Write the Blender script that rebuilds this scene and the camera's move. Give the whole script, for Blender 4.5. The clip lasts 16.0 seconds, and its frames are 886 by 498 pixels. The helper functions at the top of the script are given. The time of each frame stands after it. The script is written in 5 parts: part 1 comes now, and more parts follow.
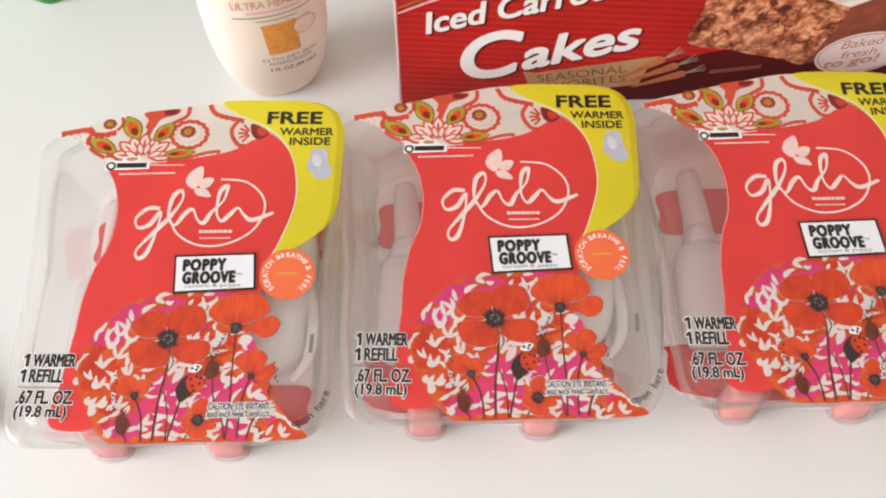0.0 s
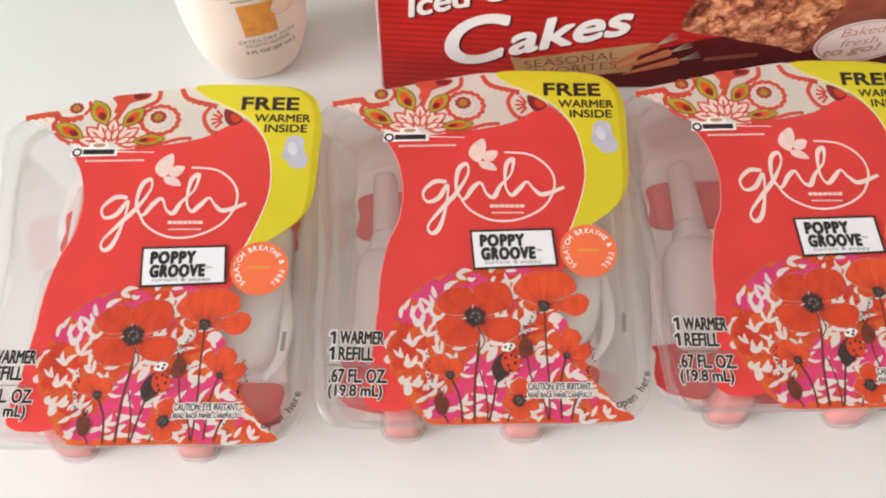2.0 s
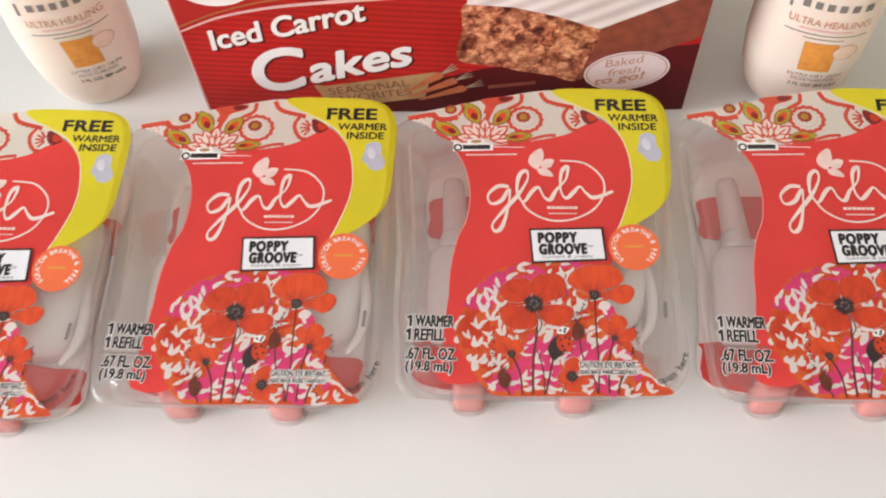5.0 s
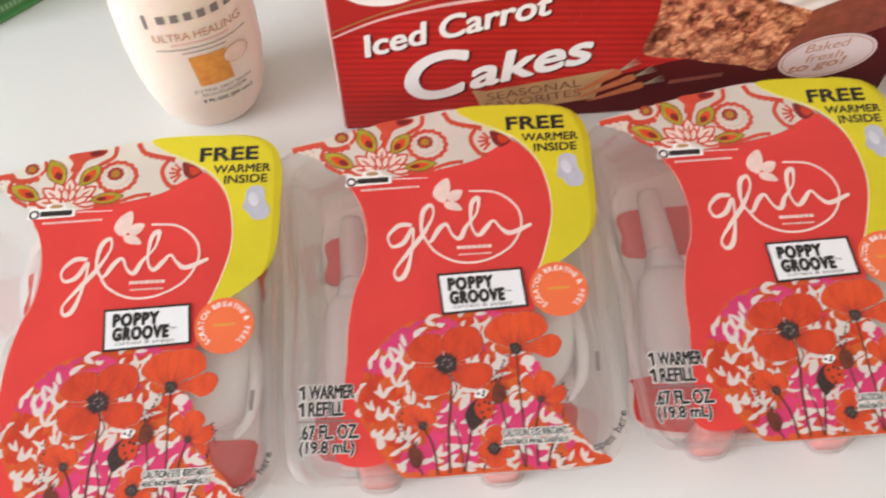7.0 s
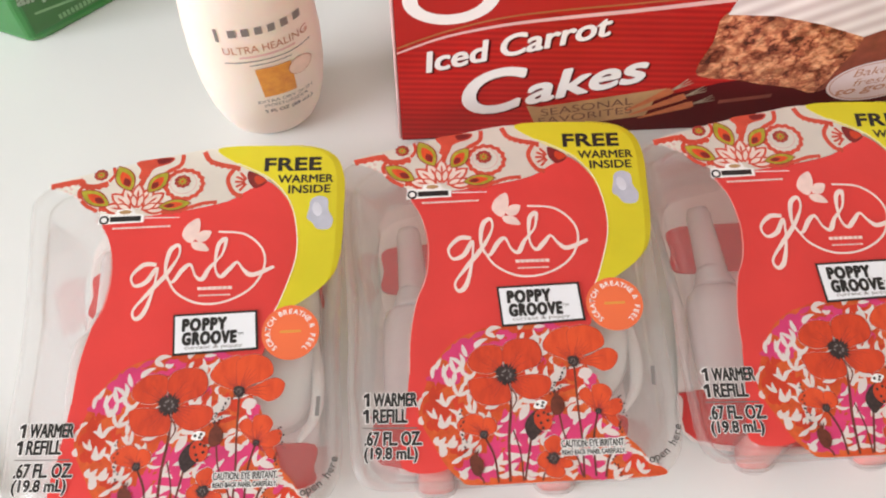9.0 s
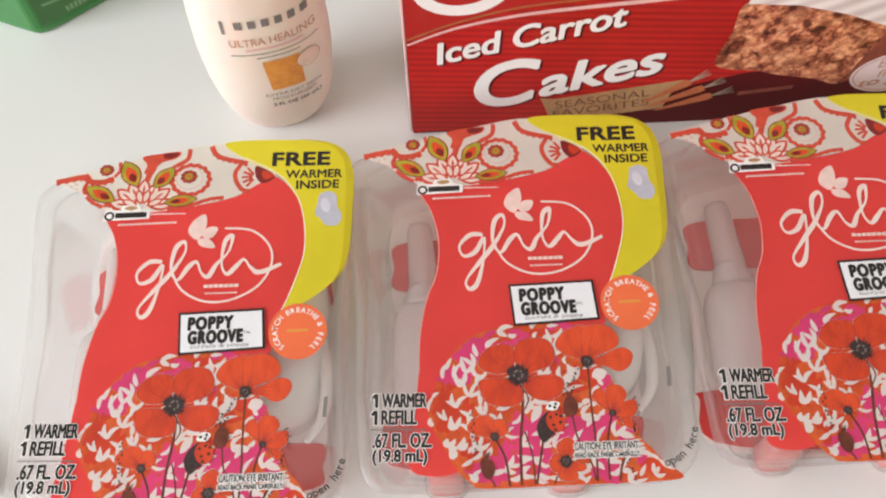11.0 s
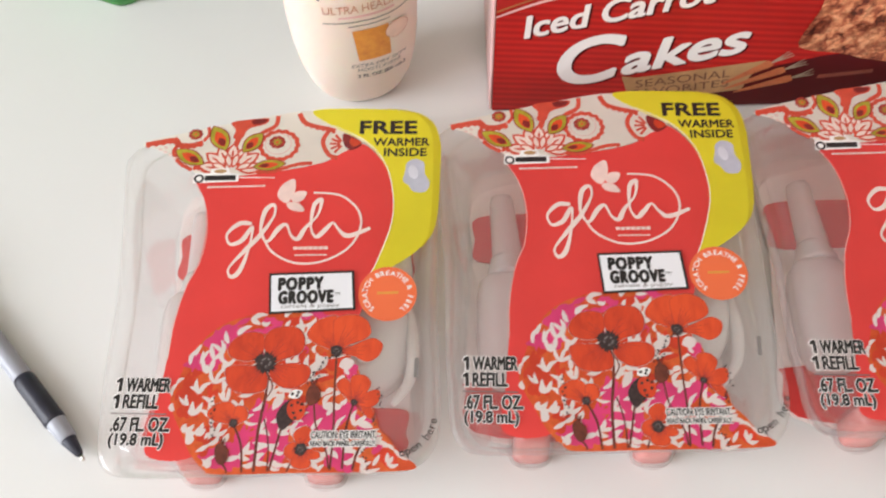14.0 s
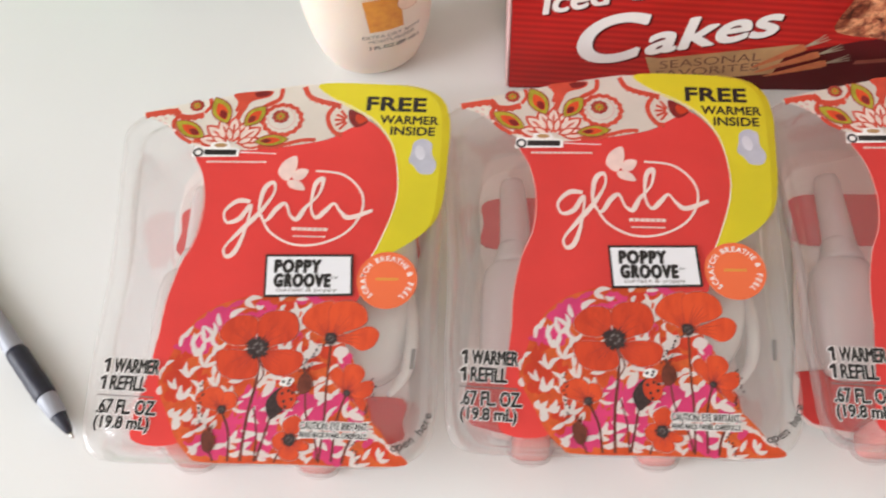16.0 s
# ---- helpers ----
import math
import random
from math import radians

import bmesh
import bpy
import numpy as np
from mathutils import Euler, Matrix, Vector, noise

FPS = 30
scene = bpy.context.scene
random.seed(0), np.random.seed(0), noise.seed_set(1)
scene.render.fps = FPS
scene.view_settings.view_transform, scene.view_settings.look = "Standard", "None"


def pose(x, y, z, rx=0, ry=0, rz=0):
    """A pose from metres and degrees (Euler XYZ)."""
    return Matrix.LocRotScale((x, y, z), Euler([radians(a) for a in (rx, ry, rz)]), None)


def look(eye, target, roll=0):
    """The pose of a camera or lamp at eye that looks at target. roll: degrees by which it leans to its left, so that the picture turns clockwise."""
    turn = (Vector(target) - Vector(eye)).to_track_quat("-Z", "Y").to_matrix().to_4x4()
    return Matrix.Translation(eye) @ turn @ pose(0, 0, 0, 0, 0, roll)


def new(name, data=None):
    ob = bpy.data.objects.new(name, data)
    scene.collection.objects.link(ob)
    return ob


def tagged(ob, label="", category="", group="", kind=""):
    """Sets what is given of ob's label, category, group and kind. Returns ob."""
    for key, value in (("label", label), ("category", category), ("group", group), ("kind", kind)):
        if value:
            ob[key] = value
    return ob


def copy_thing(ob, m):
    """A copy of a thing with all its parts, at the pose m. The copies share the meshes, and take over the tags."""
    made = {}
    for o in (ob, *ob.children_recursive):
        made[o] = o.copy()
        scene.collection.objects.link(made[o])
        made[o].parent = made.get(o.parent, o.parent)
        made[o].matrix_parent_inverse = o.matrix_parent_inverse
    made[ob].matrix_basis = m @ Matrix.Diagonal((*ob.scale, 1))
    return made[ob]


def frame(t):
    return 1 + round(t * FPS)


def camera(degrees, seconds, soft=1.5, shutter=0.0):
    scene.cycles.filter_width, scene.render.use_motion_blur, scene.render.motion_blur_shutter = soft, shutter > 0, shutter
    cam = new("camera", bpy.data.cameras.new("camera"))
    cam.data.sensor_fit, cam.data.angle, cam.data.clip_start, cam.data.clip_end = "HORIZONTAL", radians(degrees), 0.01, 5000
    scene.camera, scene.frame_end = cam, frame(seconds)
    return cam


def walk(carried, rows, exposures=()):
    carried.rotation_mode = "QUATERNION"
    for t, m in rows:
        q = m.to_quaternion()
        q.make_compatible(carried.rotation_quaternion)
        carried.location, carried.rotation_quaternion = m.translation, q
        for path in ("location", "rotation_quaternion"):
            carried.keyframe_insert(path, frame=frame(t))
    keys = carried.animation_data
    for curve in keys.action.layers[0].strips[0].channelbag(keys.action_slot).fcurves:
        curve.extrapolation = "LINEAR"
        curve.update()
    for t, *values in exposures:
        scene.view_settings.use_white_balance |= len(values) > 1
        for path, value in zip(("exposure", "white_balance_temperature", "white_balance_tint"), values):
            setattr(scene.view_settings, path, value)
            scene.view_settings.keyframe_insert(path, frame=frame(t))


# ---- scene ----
cam = camera(47.2, 16.0, soft=2.0, shutter=0.6)
METRES, EYE, TILT, LEAN, TURN = 0.43, 0.371, -61.0, 0.0, 0.0
ROWS = [
    (0.0, 0.0, 0.0, 0.0, -0.0, 0.0, -0.0),
    (0.5, -0.0082, 0.0121, 0.0068, -0.01, -0.22, -0.33),
    (1.0, -0.0053, 0.0247, 0.0063, 0.03, -0.53, -0.64),
    (1.5, 0.0053, 0.0296, 0.0094, -0.1, -0.89, -0.6),
    (2.0, 0.013, 0.0374, 0.0131, -0.26, -1.2, -0.56),
    (2.5, 0.0121, 0.0466, 0.0247, -0.42, -1.5, -0.72),
    (3.0, 0.0335, 0.0413, 0.0393, -0.16, -1.42, -1.15),
    (3.5, 0.0997, 0.0377, 0.0405, -0.04, -1.18, -1.01),
    (6.0, 0.2332, -0.0873, 0.0136, 5.18, -0.43, -1.1),
    (6.5, 0.1224, -0.0035, 0.0507, 1.5, 0.18, 1.68),
    (7.0, 0.0371, 0.0534, 0.0461, -0.6, -0.99, 2.58),
    (7.5, 0.0024, 0.0571, 0.051, -1.06, -2.15, 1.84),
    (8.0, -0.018, 0.0401, 0.054, -1.19, -1.26, 1.54),
    (10.5, -0.0075, 0.0337, 0.0673, 0.49, -1.12, 1.45),
    (11.0, -0.0053, 0.0494, 0.0702, 0.56, -1.92, 1.35),
    (11.5, -0.0084, 0.0608, 0.0632, 0.05, -2.2, 1.38),
    (12.0, -0.0352, 0.0372, 0.0441, 0.94, -1.69, -0.09),
    (12.5, -0.0338, 0.0404, 0.0417, 2.15, -0.77, 0.77),
    (13.0, -0.0414, 0.0305, 0.0401, 2.7, -0.42, 0.81),
    (13.5, -0.047, 0.0326, 0.0363, 1.51, -0.28, 0.07),
    (14.0, -0.0739, 0.0426, 0.0245, 1.02, -0.66, -0.01),
    (14.5, -0.0806, 0.0693, 0.027, 1.43, -1.47, 0.04),
    (15.0, -0.0793, 0.0775, 0.0222, 1.78, -2.63, -0.41),
    (15.5, -0.0785, 0.0695, 0.032, 2.56, -2.92, -1.68),
    (16.0, -0.049, 0.0794, 0.0465, 3.11, -3.03, -1.94),
]
PATH = [(t, pose(0, 0, EYE, TILT, LEAN, TURN) @ pose(METRES * x, METRES * y, METRES * z, 90 + pitch, roll, yaw)) for t, x, y, z, yaw, pitch, roll in ROWS]
PATH += [(4.7, look((0.120, -0.004, 0.394), (0.040, 0.953, -1.358), -3.4)),
         (3.7, look((0.066, 0.020, 0.370), (0.064, 0.969, -1.390), -0.2)), (5.8, look((0.114, -0.026, 0.410), (-0.047, 0.940, -1.334), -7.1)),
         (8.2, look((-0.006, 0.029, 0.369), (0.017, 0.970, -1.396), -0.2)), (10.3, look((-0.005, 0.031, 0.375), (0.007, 0.943, -1.405), -0.6))]
walk(cam, sorted(PATH, key=lambda r: r[0]), [(0.0, 0.05), (1.5, 0.05), (3.5, -0.01), (6.0, 0.06), (6.5, -0.01), (8.0, 0.05), (10.5, -0.05), (12.5, -0.05), (16.0, -0.07)])

# ---- world and light ----
world = bpy.data.worlds.new("sky_world")
scene.world = world
world.use_nodes = True
_wn = world.node_tree.nodes
_sky = _wn.new("ShaderNodeTexSky")
_sky.sky_type, _sky.sun_disc = "NISHITA", False
_sky.sun_elevation, _sky.sun_rotation = radians(38), radians(-70)
_wn["Background"].inputs["Strength"].default_value = 0.1
world.node_tree.links.new(_sky.outputs["Color"], _wn["Background"].inputs["Color"])


def area(name, m, sx, sy, watts, colour):
    d = bpy.data.lights.new(name, "AREA")
    d.shape, d.size, d.size_y, d.energy, d.color = "RECTANGLE", sx, sy, watts, colour
    ob = new(name, d)
    ob.matrix_world = m
    return ob


WIN_Y, WIN_Z, WIN_X, SILL_Z = -0.45, 0.85, -0.1, 1.2
area("window_daylight", pose(-1.54, WIN_Y, WIN_Z, 0, -90, 0), 1.25, 1.1, 46, (0.97, 0.985, 1.045))
# Fill for the box and bottle fronts, set at an added south window.
area("window_daylight", pose(WIN_X, -1.54, SILL_Z, 90, 0, 0), 1.6, 1.25, 9, (1.0, 0.95, 0.88))

# ---- materials ----


def material(name, colour, rough=0.5, metal=0.0, vary=0.06, scale=60.0, bump=0.0, bump_scale=300.0, coat=0.0, spec=0.5,
             sss=0.0, film=0.0):
    """A painted, printed or moulded surface: base colour with a slow and a fine variation, and fine relief."""
    m = bpy.data.materials.new(name)
    m.use_nodes = True
    nt = m.node_tree
    b = nt.nodes["Principled BSDF"]
    b.inputs["Roughness"].default_value = rough
    b.inputs["Metallic"].default_value = metal
    b.inputs["Coat Weight"].default_value = coat
    b.inputs["Coat Roughness"].default_value = 0.12
    b.inputs["Specular IOR Level"].default_value = spec
    if sss:
        b.inputs["Subsurface Weight"].default_value = sss
        b.inputs["Subsurface Scale"].default_value = 0.004
    tc = nt.nodes.new("ShaderNodeTexCoord")
    n1 = nt.nodes.new("ShaderNodeTexNoise")
    n1.inputs["Scale"].default_value, n1.inputs["Detail"].default_value = scale, 5
    nt.links.new(tc.outputs["Object"], n1.inputs["Vector"])
    ramp = nt.nodes.new("ShaderNodeMapRange")
    ramp.inputs["From Min"].default_value, ramp.inputs["From Max"].default_value = 0.3, 0.7
    ramp.inputs["To Min"].default_value, ramp.inputs["To Max"].default_value = 1 - vary, 1 + vary * 0.6
    nt.links.new(n1.outputs["Fac"], ramp.inputs["Value"])
    mix = nt.nodes.new("ShaderNodeMix")
    mix.data_type, mix.blend_type = "RGBA", "MULTIPLY"
    mix.inputs["Factor"].default_value = 1
    mix.inputs["A"].default_value = (*colour, 1)
    nt.links.new(ramp.outputs["Result"], mix.inputs["B"])
    nt.links.new(mix.outputs["Result"], b.inputs["Base Color"])
    if bump:
        n2 = nt.nodes.new("ShaderNodeTexNoise")
        n2.inputs["Scale"].default_value, n2.inputs["Detail"].default_value = bump_scale, 3
        nt.links.new(tc.outputs["Object"], n2.inputs["Vector"])
        bp = nt.nodes.new("ShaderNodeBump")
        bp.inputs["Strength"].default_value, bp.inputs["Distance"].default_value = 0.6, bump
        nt.links.new(n2.outputs["Fac"], bp.inputs["Height"])
        nt.links.new(bp.outputs["Normal"], b.inputs["Normal"])
    if film:
        add_film(nt, b, mix.outputs["Result"], film)
    return m


def add_film(nt, b, colour, share):
    """Thin printed film: part of the light comes through it, in its colour."""
    tl = nt.nodes.new("ShaderNodeBsdfTranslucent")
    nt.links.new(colour, tl.inputs["Color"])
    ms = nt.nodes.new("ShaderNodeMixShader")
    ms.inputs[0].default_value = share
    nt.links.new(b.outputs[0], ms.inputs[1])
    nt.links.new(tl.outputs[0], ms.inputs[2])
    nt.links.new(ms.outputs[0], nt.nodes["Material Output"].inputs["Surface"])


def clear_plastic(name, haze=0.07, tint=(0.97, 0.97, 0.965), gloss=1.0):
    """Thin clear sheet: lets light straight through, shines by Fresnel, with a little milky haze."""
    m = bpy.data.materials.new(name)
    m.use_nodes = True
    nt = m.node_tree
    nt.nodes.remove(nt.nodes["Principled BSDF"])
    out = nt.nodes["Material Output"]
    tr = nt.nodes.new("ShaderNodeBsdfTransparent")
    tr.inputs["Color"].default_value = (*tint, 1)
    df = nt.nodes.new("ShaderNodeBsdfTranslucent")
    df.inputs["Color"].default_value = (0.96, 0.93, 0.91, 1)
    d2 = nt.nodes.new("ShaderNodeBsdfDiffuse")
    d2.inputs["Color"].default_value = (0.94, 0.91, 0.89, 1)
    hz = nt.nodes.new("ShaderNodeMixShader")
    hz.inputs[0].default_value = 0.5
    nt.links.new(df.outputs[0], hz.inputs[1])
    nt.links.new(d2.outputs[0], hz.inputs[2])
    m1 = nt.nodes.new("ShaderNodeMixShader")
    m1.inputs[0].default_value = haze
    nt.links.new(tr.outputs[0], m1.inputs[1])
    nt.links.new(hz.outputs[0], m1.inputs[2])
    gl = nt.nodes.new("ShaderNodeBsdfGlossy")
    gl.inputs["Roughness"].default_value = 0.2
    tc = nt.nodes.new("ShaderNodeTexCoord")
    nz = nt.nodes.new("ShaderNodeTexNoise")
    nz.inputs["Scale"].default_value, nz.inputs["Detail"].default_value = 70, 2
    nt.links.new(tc.outputs["Object"], nz.inputs["Vector"])
    bp = nt.nodes.new("ShaderNodeBump")
    bp.inputs["Strength"].default_value, bp.inputs["Distance"].default_value = 0.5, 0.001
    nt.links.new(nz.outputs["Fac"], bp.inputs["Height"])
    nt.links.new(bp.outputs["Normal"], gl.inputs["Normal"])
    fr = nt.nodes.new("ShaderNodeFresnel")
    fr.inputs["IOR"].default_value = 1.5
    nt.links.new(bp.outputs["Normal"], fr.inputs["Normal"])
    mul = nt.nodes.new("ShaderNodeMath")
    mul.operation = "MULTIPLY"
    mul.inputs[1].default_value = gloss
    nt.links.new(fr.outputs[0], mul.inputs[0])
    cap = nt.nodes.new("ShaderNodeMath")
    cap.operation = "MINIMUM"
    cap.inputs[1].default_value = 0.3
    nt.links.new(mul.outputs[0], cap.inputs[0])
    m2 = nt.nodes.new("ShaderNodeMixShader")
    nt.links.new(cap.outputs[0], m2.inputs[0])
    nt.links.new(m1.outputs[0], m2.inputs[1])
    nt.links.new(gl.outputs[0], m2.inputs[2])
    nt.links.new(m2.outputs[0], out.inputs["Surface"])
    return m


def base_nodes(name, rough=0.4):
    m = bpy.data.materials.new(name)
    m.use_nodes = True
    nt = m.node_tree
    b = nt.nodes["Principled BSDF"]
    b.inputs["Roughness"].default_value = rough
    tc = nt.nodes.new("ShaderNodeTexCoord")
    return m, nt, b, tc


def noise_node(nt, vec, scale, detail=2.0, distortion=0.0, rough=0.5):
    n = nt.nodes.new("ShaderNodeTexNoise")
    n.inputs["Scale"].default_value, n.inputs["Detail"].default_value = scale, detail
    n.inputs["Distortion"].default_value, n.inputs["Roughness"].default_value = distortion, rough
    nt.links.new(vec, n.inputs["Vector"])
    return n


def mapped(nt, vec, rot=0.0, scale=(1, 1, 1), loc=(0, 0, 0), axis=2):
    n = nt.nodes.new("ShaderNodeMapping")
    r = [0, 0, 0]
    r[axis] = radians(rot)
    n.inputs["Rotation"].default_value = r
    n.inputs["Scale"].default_value, n.inputs["Location"].default_value = scale, loc
    nt.links.new(vec, n.inputs["Vector"])
    return n.outputs[0]


def steps(nt, fac, stops, smooth=False):
    r = nt.nodes.new("ShaderNodeValToRGB")
    r.color_ramp.interpolation = "LINEAR" if smooth else "CONSTANT"
    e = r.color_ramp.elements
    while len(e) < len(stops):
        e.new(0.5)
    for el, (p, c) in zip(e, stops):
        el.position, el.color = p, (*c, 1)
    nt.links.new(fac, r.inputs["Fac"])
    return r.outputs["Color"]


def mixed(nt, fac, a, b, mode="MIX"):
    n = nt.nodes.new("ShaderNodeMix")
    n.data_type, n.blend_type = "RGBA", mode
    for key, v in (("Factor", fac), ("A", a), ("B", b)):
        if hasattr(v, "links"):
            nt.links.new(v, n.inputs[key])
        else:
            n.inputs[key].default_value = v if key == "Factor" else (*v, 1)
    return n.outputs["Result"]


CREAM = (0.90, 0.84, 0.80)
RED = (0.92, 0.08, 0.072)
ORANGE = (0.82, 0.155, 0.04)
MAGENTA = (0.84, 0.07, 0.24)


def floral_print():
    """Printed orange ground with slow shifts between orange and vermilion."""
    m, nt, b, tc = base_nodes("floral_print", 0.38)
    pick = noise_node(nt, tc.outputs["Object"], 70, 2.0, 0.6)
    fine = noise_node(nt, tc.outputs["Object"], 420, 3.0)
    col = steps(nt, pick.outputs["Fac"], [(0.40, (0.74, 0.10, 0.03)), (0.56, ORANGE)], True)
    col = mixed(nt, 1.0, col, steps(nt, fine.outputs["Fac"], [(0.3, (0.86, 0.84, 0.84)), (0.7, (1.06, 1.06, 1.06))], True), "MULTIPLY")
    nt.links.new(col, b.inputs["Base Color"])
    add_film(nt, b, col, 0.3)
    return m


def petal_print(name, light, dark):
    """Painted petal: streaks that run from a lighter rim into a darker heart."""
    m, nt, b, tc = base_nodes(name, 0.38)
    n = noise_node(nt, mapped(nt, tc.outputs["Object"], 20, (1.0, 0.35, 1)), 330, 3, 0.4)
    n2 = noise_node(nt, tc.outputs["Object"], 90, 2)
    c = steps(nt, n.outputs["Fac"], [(0.3, dark), (0.62, light)], True)
    c = mixed(nt, n2.outputs["Fac"], c, light)
    nt.links.new(c, b.inputs["Base Color"])
    return m


def crumb_print():
    """Crumbly baked surface: pale crumbs, dark hollows."""
    m, nt, b, tc = base_nodes("cake_crumb_print", 0.45)
    v = nt.nodes.new("ShaderNodeTexVoronoi")
    v.inputs["Scale"].default_value, v.inputs["Randomness"].default_value = 215, 1.0
    warp = noise_node(nt, tc.outputs["Object"], 240, 4, 0.0, 0.6)
    nt.links.new(mixed(nt, 0.012, tc.outputs["Object"], warp.outputs["Color"], "ADD"), v.inputs["Vector"])
    n = noise_node(nt, tc.outputs["Object"], 360, 6, 0.3, 0.72)
    n0 = noise_node(nt, tc.outputs["Object"], 85, 3, 0.5)
    c = steps(nt, v.outputs["Distance"], [(0.05, (0.82, 0.46, 0.27)), (0.38, (0.70, 0.31, 0.16)), (0.68, (0.40, 0.11, 0.055)), (0.85, (0.10, 0.02, 0.012))], True)
    c = mixed(nt, 1.0, c, steps(nt, n.outputs["Fac"], [(0.33, (0.42, 0.34, 0.31)), (0.52, (1.1, 1.08, 1.05))], True), "MULTIPLY")
    c = mixed(nt, 1.0, c, steps(nt, n0.outputs["Fac"], [(0.36, (0.42, 0.28, 0.24)), (0.52, (1.05, 1.05, 1.05))], True), "MULTIPLY")
    nt.links.new(c, b.inputs["Base Color"])
    return m


def striped_print(name, one, two, per_metre, rot, rough=0.32):
    """Fine printed lines across a panel."""
    m, nt, b, tc = base_nodes(name, rough)
    b.inputs["Specular IOR Level"].default_value = 0.3
    w = nt.nodes.new("ShaderNodeTexWave")
    w.bands_direction = "Z"
    w.inputs["Scale"].default_value = per_metre
    w.inputs["Distortion"].default_value = 0.3
    nt.links.new(mapped(nt, tc.outputs["Object"], rot, axis=1), w.inputs["Vector"])
    c = mixed(nt, w.outputs["Color"], one, two)
    n = noise_node(nt, tc.outputs["Object"], 22, 2)
    c = mixed(nt, 1.0, c, steps(nt, n.outputs["Fac"], [(0.35, (0.82, 0.8, 0.8)), (0.7, (1.12, 1.1, 1.1))], True), "MULTIPLY")
    nt.links.new(c, b.inputs["Base Color"])
    return m


M_TABLE = material("white_laminate", (0.79, 0.80, 0.78), 0.28, vary=0.03, scale=5, bump=0.00005, bump_scale=900)
M_WALL = material("wall_paint", (0.73, 0.67, 0.55), 0.8, vary=0.03, scale=3, bump=0.0006, bump_scale=180)
M_CEIL = material("ceiling_paint", (0.82, 0.79, 0.75), 0.9, vary=0.02, scale=3)
M_FLOOR = material("oak_floor", (0.33, 0.2, 0.11), 0.4, vary=0.25, scale=6)
M_TRIM = material("white_trim_paint", (0.8, 0.8, 0.78), 0.4, vary=0.03)
M_GLASS = clear_plastic("window_glass", 0.0, (0.98, 0.98, 0.98))
M_CLEAR = clear_plastic("clear_blister_plastic", 0.06, (0.985, 0.985, 0.985), 0.4)
# Extra white haze stands in for glare on the clear front.
M_FRONT = clear_plastic("glare_hazed_front_plastic", 0.13, (0.985, 0.98, 0.98), 0.45)
M_RIM = clear_plastic("clear_flange_plastic", 0.12, (0.985, 0.985, 0.985), 0.13)
# Red and yellow: slow tone variation stands in for sheen on creased film.
M_RED = material("coral_red_print", RED, 0.30, vary=0.09, film=0.36, scale=20, bump=0.0011, bump_scale=55)
M_YELLOW = material("yellow_print", (0.92, 0.83, 0.04), 0.34, film=0.36, vary=0.08, scale=26, bump=0.0009, bump_scale=60)
M_CREAM = material("cream_print", (0.86, 0.82, 0.73), 0.36, film=0.36, vary=0.06, scale=60, bump=0.0006, bump_scale=60)
M_PETALPALE = material("pale_petal_print", (0.82, 0.66, 0.58), 0.38, vary=0.15, scale=300)
M_WHITE = material("white_print", (0.90, 0.88, 0.86), 0.4, vary=0.03)
M_PALE = material("pale_pink_print", (0.84, 0.62, 0.56), 0.4, vary=0.12, scale=200)
M_INK = material("black_print", (0.018, 0.016, 0.016), 0.4, vary=0.1)
M_GREYINK = material("grey_print", (0.22, 0.20, 0.19), 0.4, vary=0.1)
M_OUTRED = material("scarlet_print", (0.62, 0.075, 0.04), 0.38, vary=0.12, scale=250)
M_OLIVE = material("olive_print", (0.40, 0.36, 0.03), 0.38, vary=0.25, scale=300)
M_WINE = material("wine_red_print", (0.22, 0.015, 0.015), 0.38, vary=0.3, scale=250)
M_WINERED = material("dull_red_print", (0.36, 0.035, 0.03), 0.38, vary=0.25, scale=300)
M_PALELEAF = material("cream_leaf_print", CREAM, 0.38, vary=0.05, film=0.3)
M_LOGO = material("pinkish_white_print", (0.86, 0.69, 0.63), 0.4, vary=0.06, scale=90)
M_ORANGE = material("orange_sticker", (0.86, 0.17, 0.06), 0.4, vary=0.04)
M_FLORAL = floral_print()
M_MAGENTA = material("magenta_print", MAGENTA, 0.38, vary=0.12, scale=120, film=0.3)
M_VERMILION = material("vermilion_print", (0.76, 0.07, 0.03), 0.38, vary=0.15, scale=120, film=0.3)
M_PLATE = material("plate_white_print", (0.84, 0.85, 0.88), 0.35, vary=0.03)
M_PETAL = petal_print("poppy_petal_print", (0.66, 0.062, 0.018), (0.34, 0.016, 0.008))
M_PETAL2 = petal_print("bright_poppy_print", (0.74, 0.085, 0.022), (0.46, 0.028, 0.01))
M_SEED = material("dark_seed_print", (0.045, 0.026, 0.026), 0.4, vary=0.5, scale=700)
M_BUD = material("brown_bud_print", (0.16, 0.035, 0.02), 0.4, vary=0.4, scale=400)
M_LILACHI = material("light_lilac_print", (0.66, 0.66, 0.72), 0.4, vary=0.1, scale=200)
M_LILAC = material("pale_lilac_print", (0.50, 0.51, 0.58), 0.4, vary=0.12, scale=150)
M_CARDW = material("card_cream_print", (0.92, 0.85, 0.82), 0.55, vary=0.06)
M_CARDR = material("card_red_print", (0.74, 0.06, 0.055), 0.5, vary=0.06)
M_FROST = clear_plastic("frosted_white_plastic", 0.72, (0.99, 0.97, 0.96), 1.0)
M_FOOT = material("pink_red_plastic", (0.80, 0.26, 0.23), 0.22, vary=0.06, coat=0.3)
M_WARMER = material("glossy_white_plastic", (0.88, 0.87, 0.85), 0.14, vary=0.03)
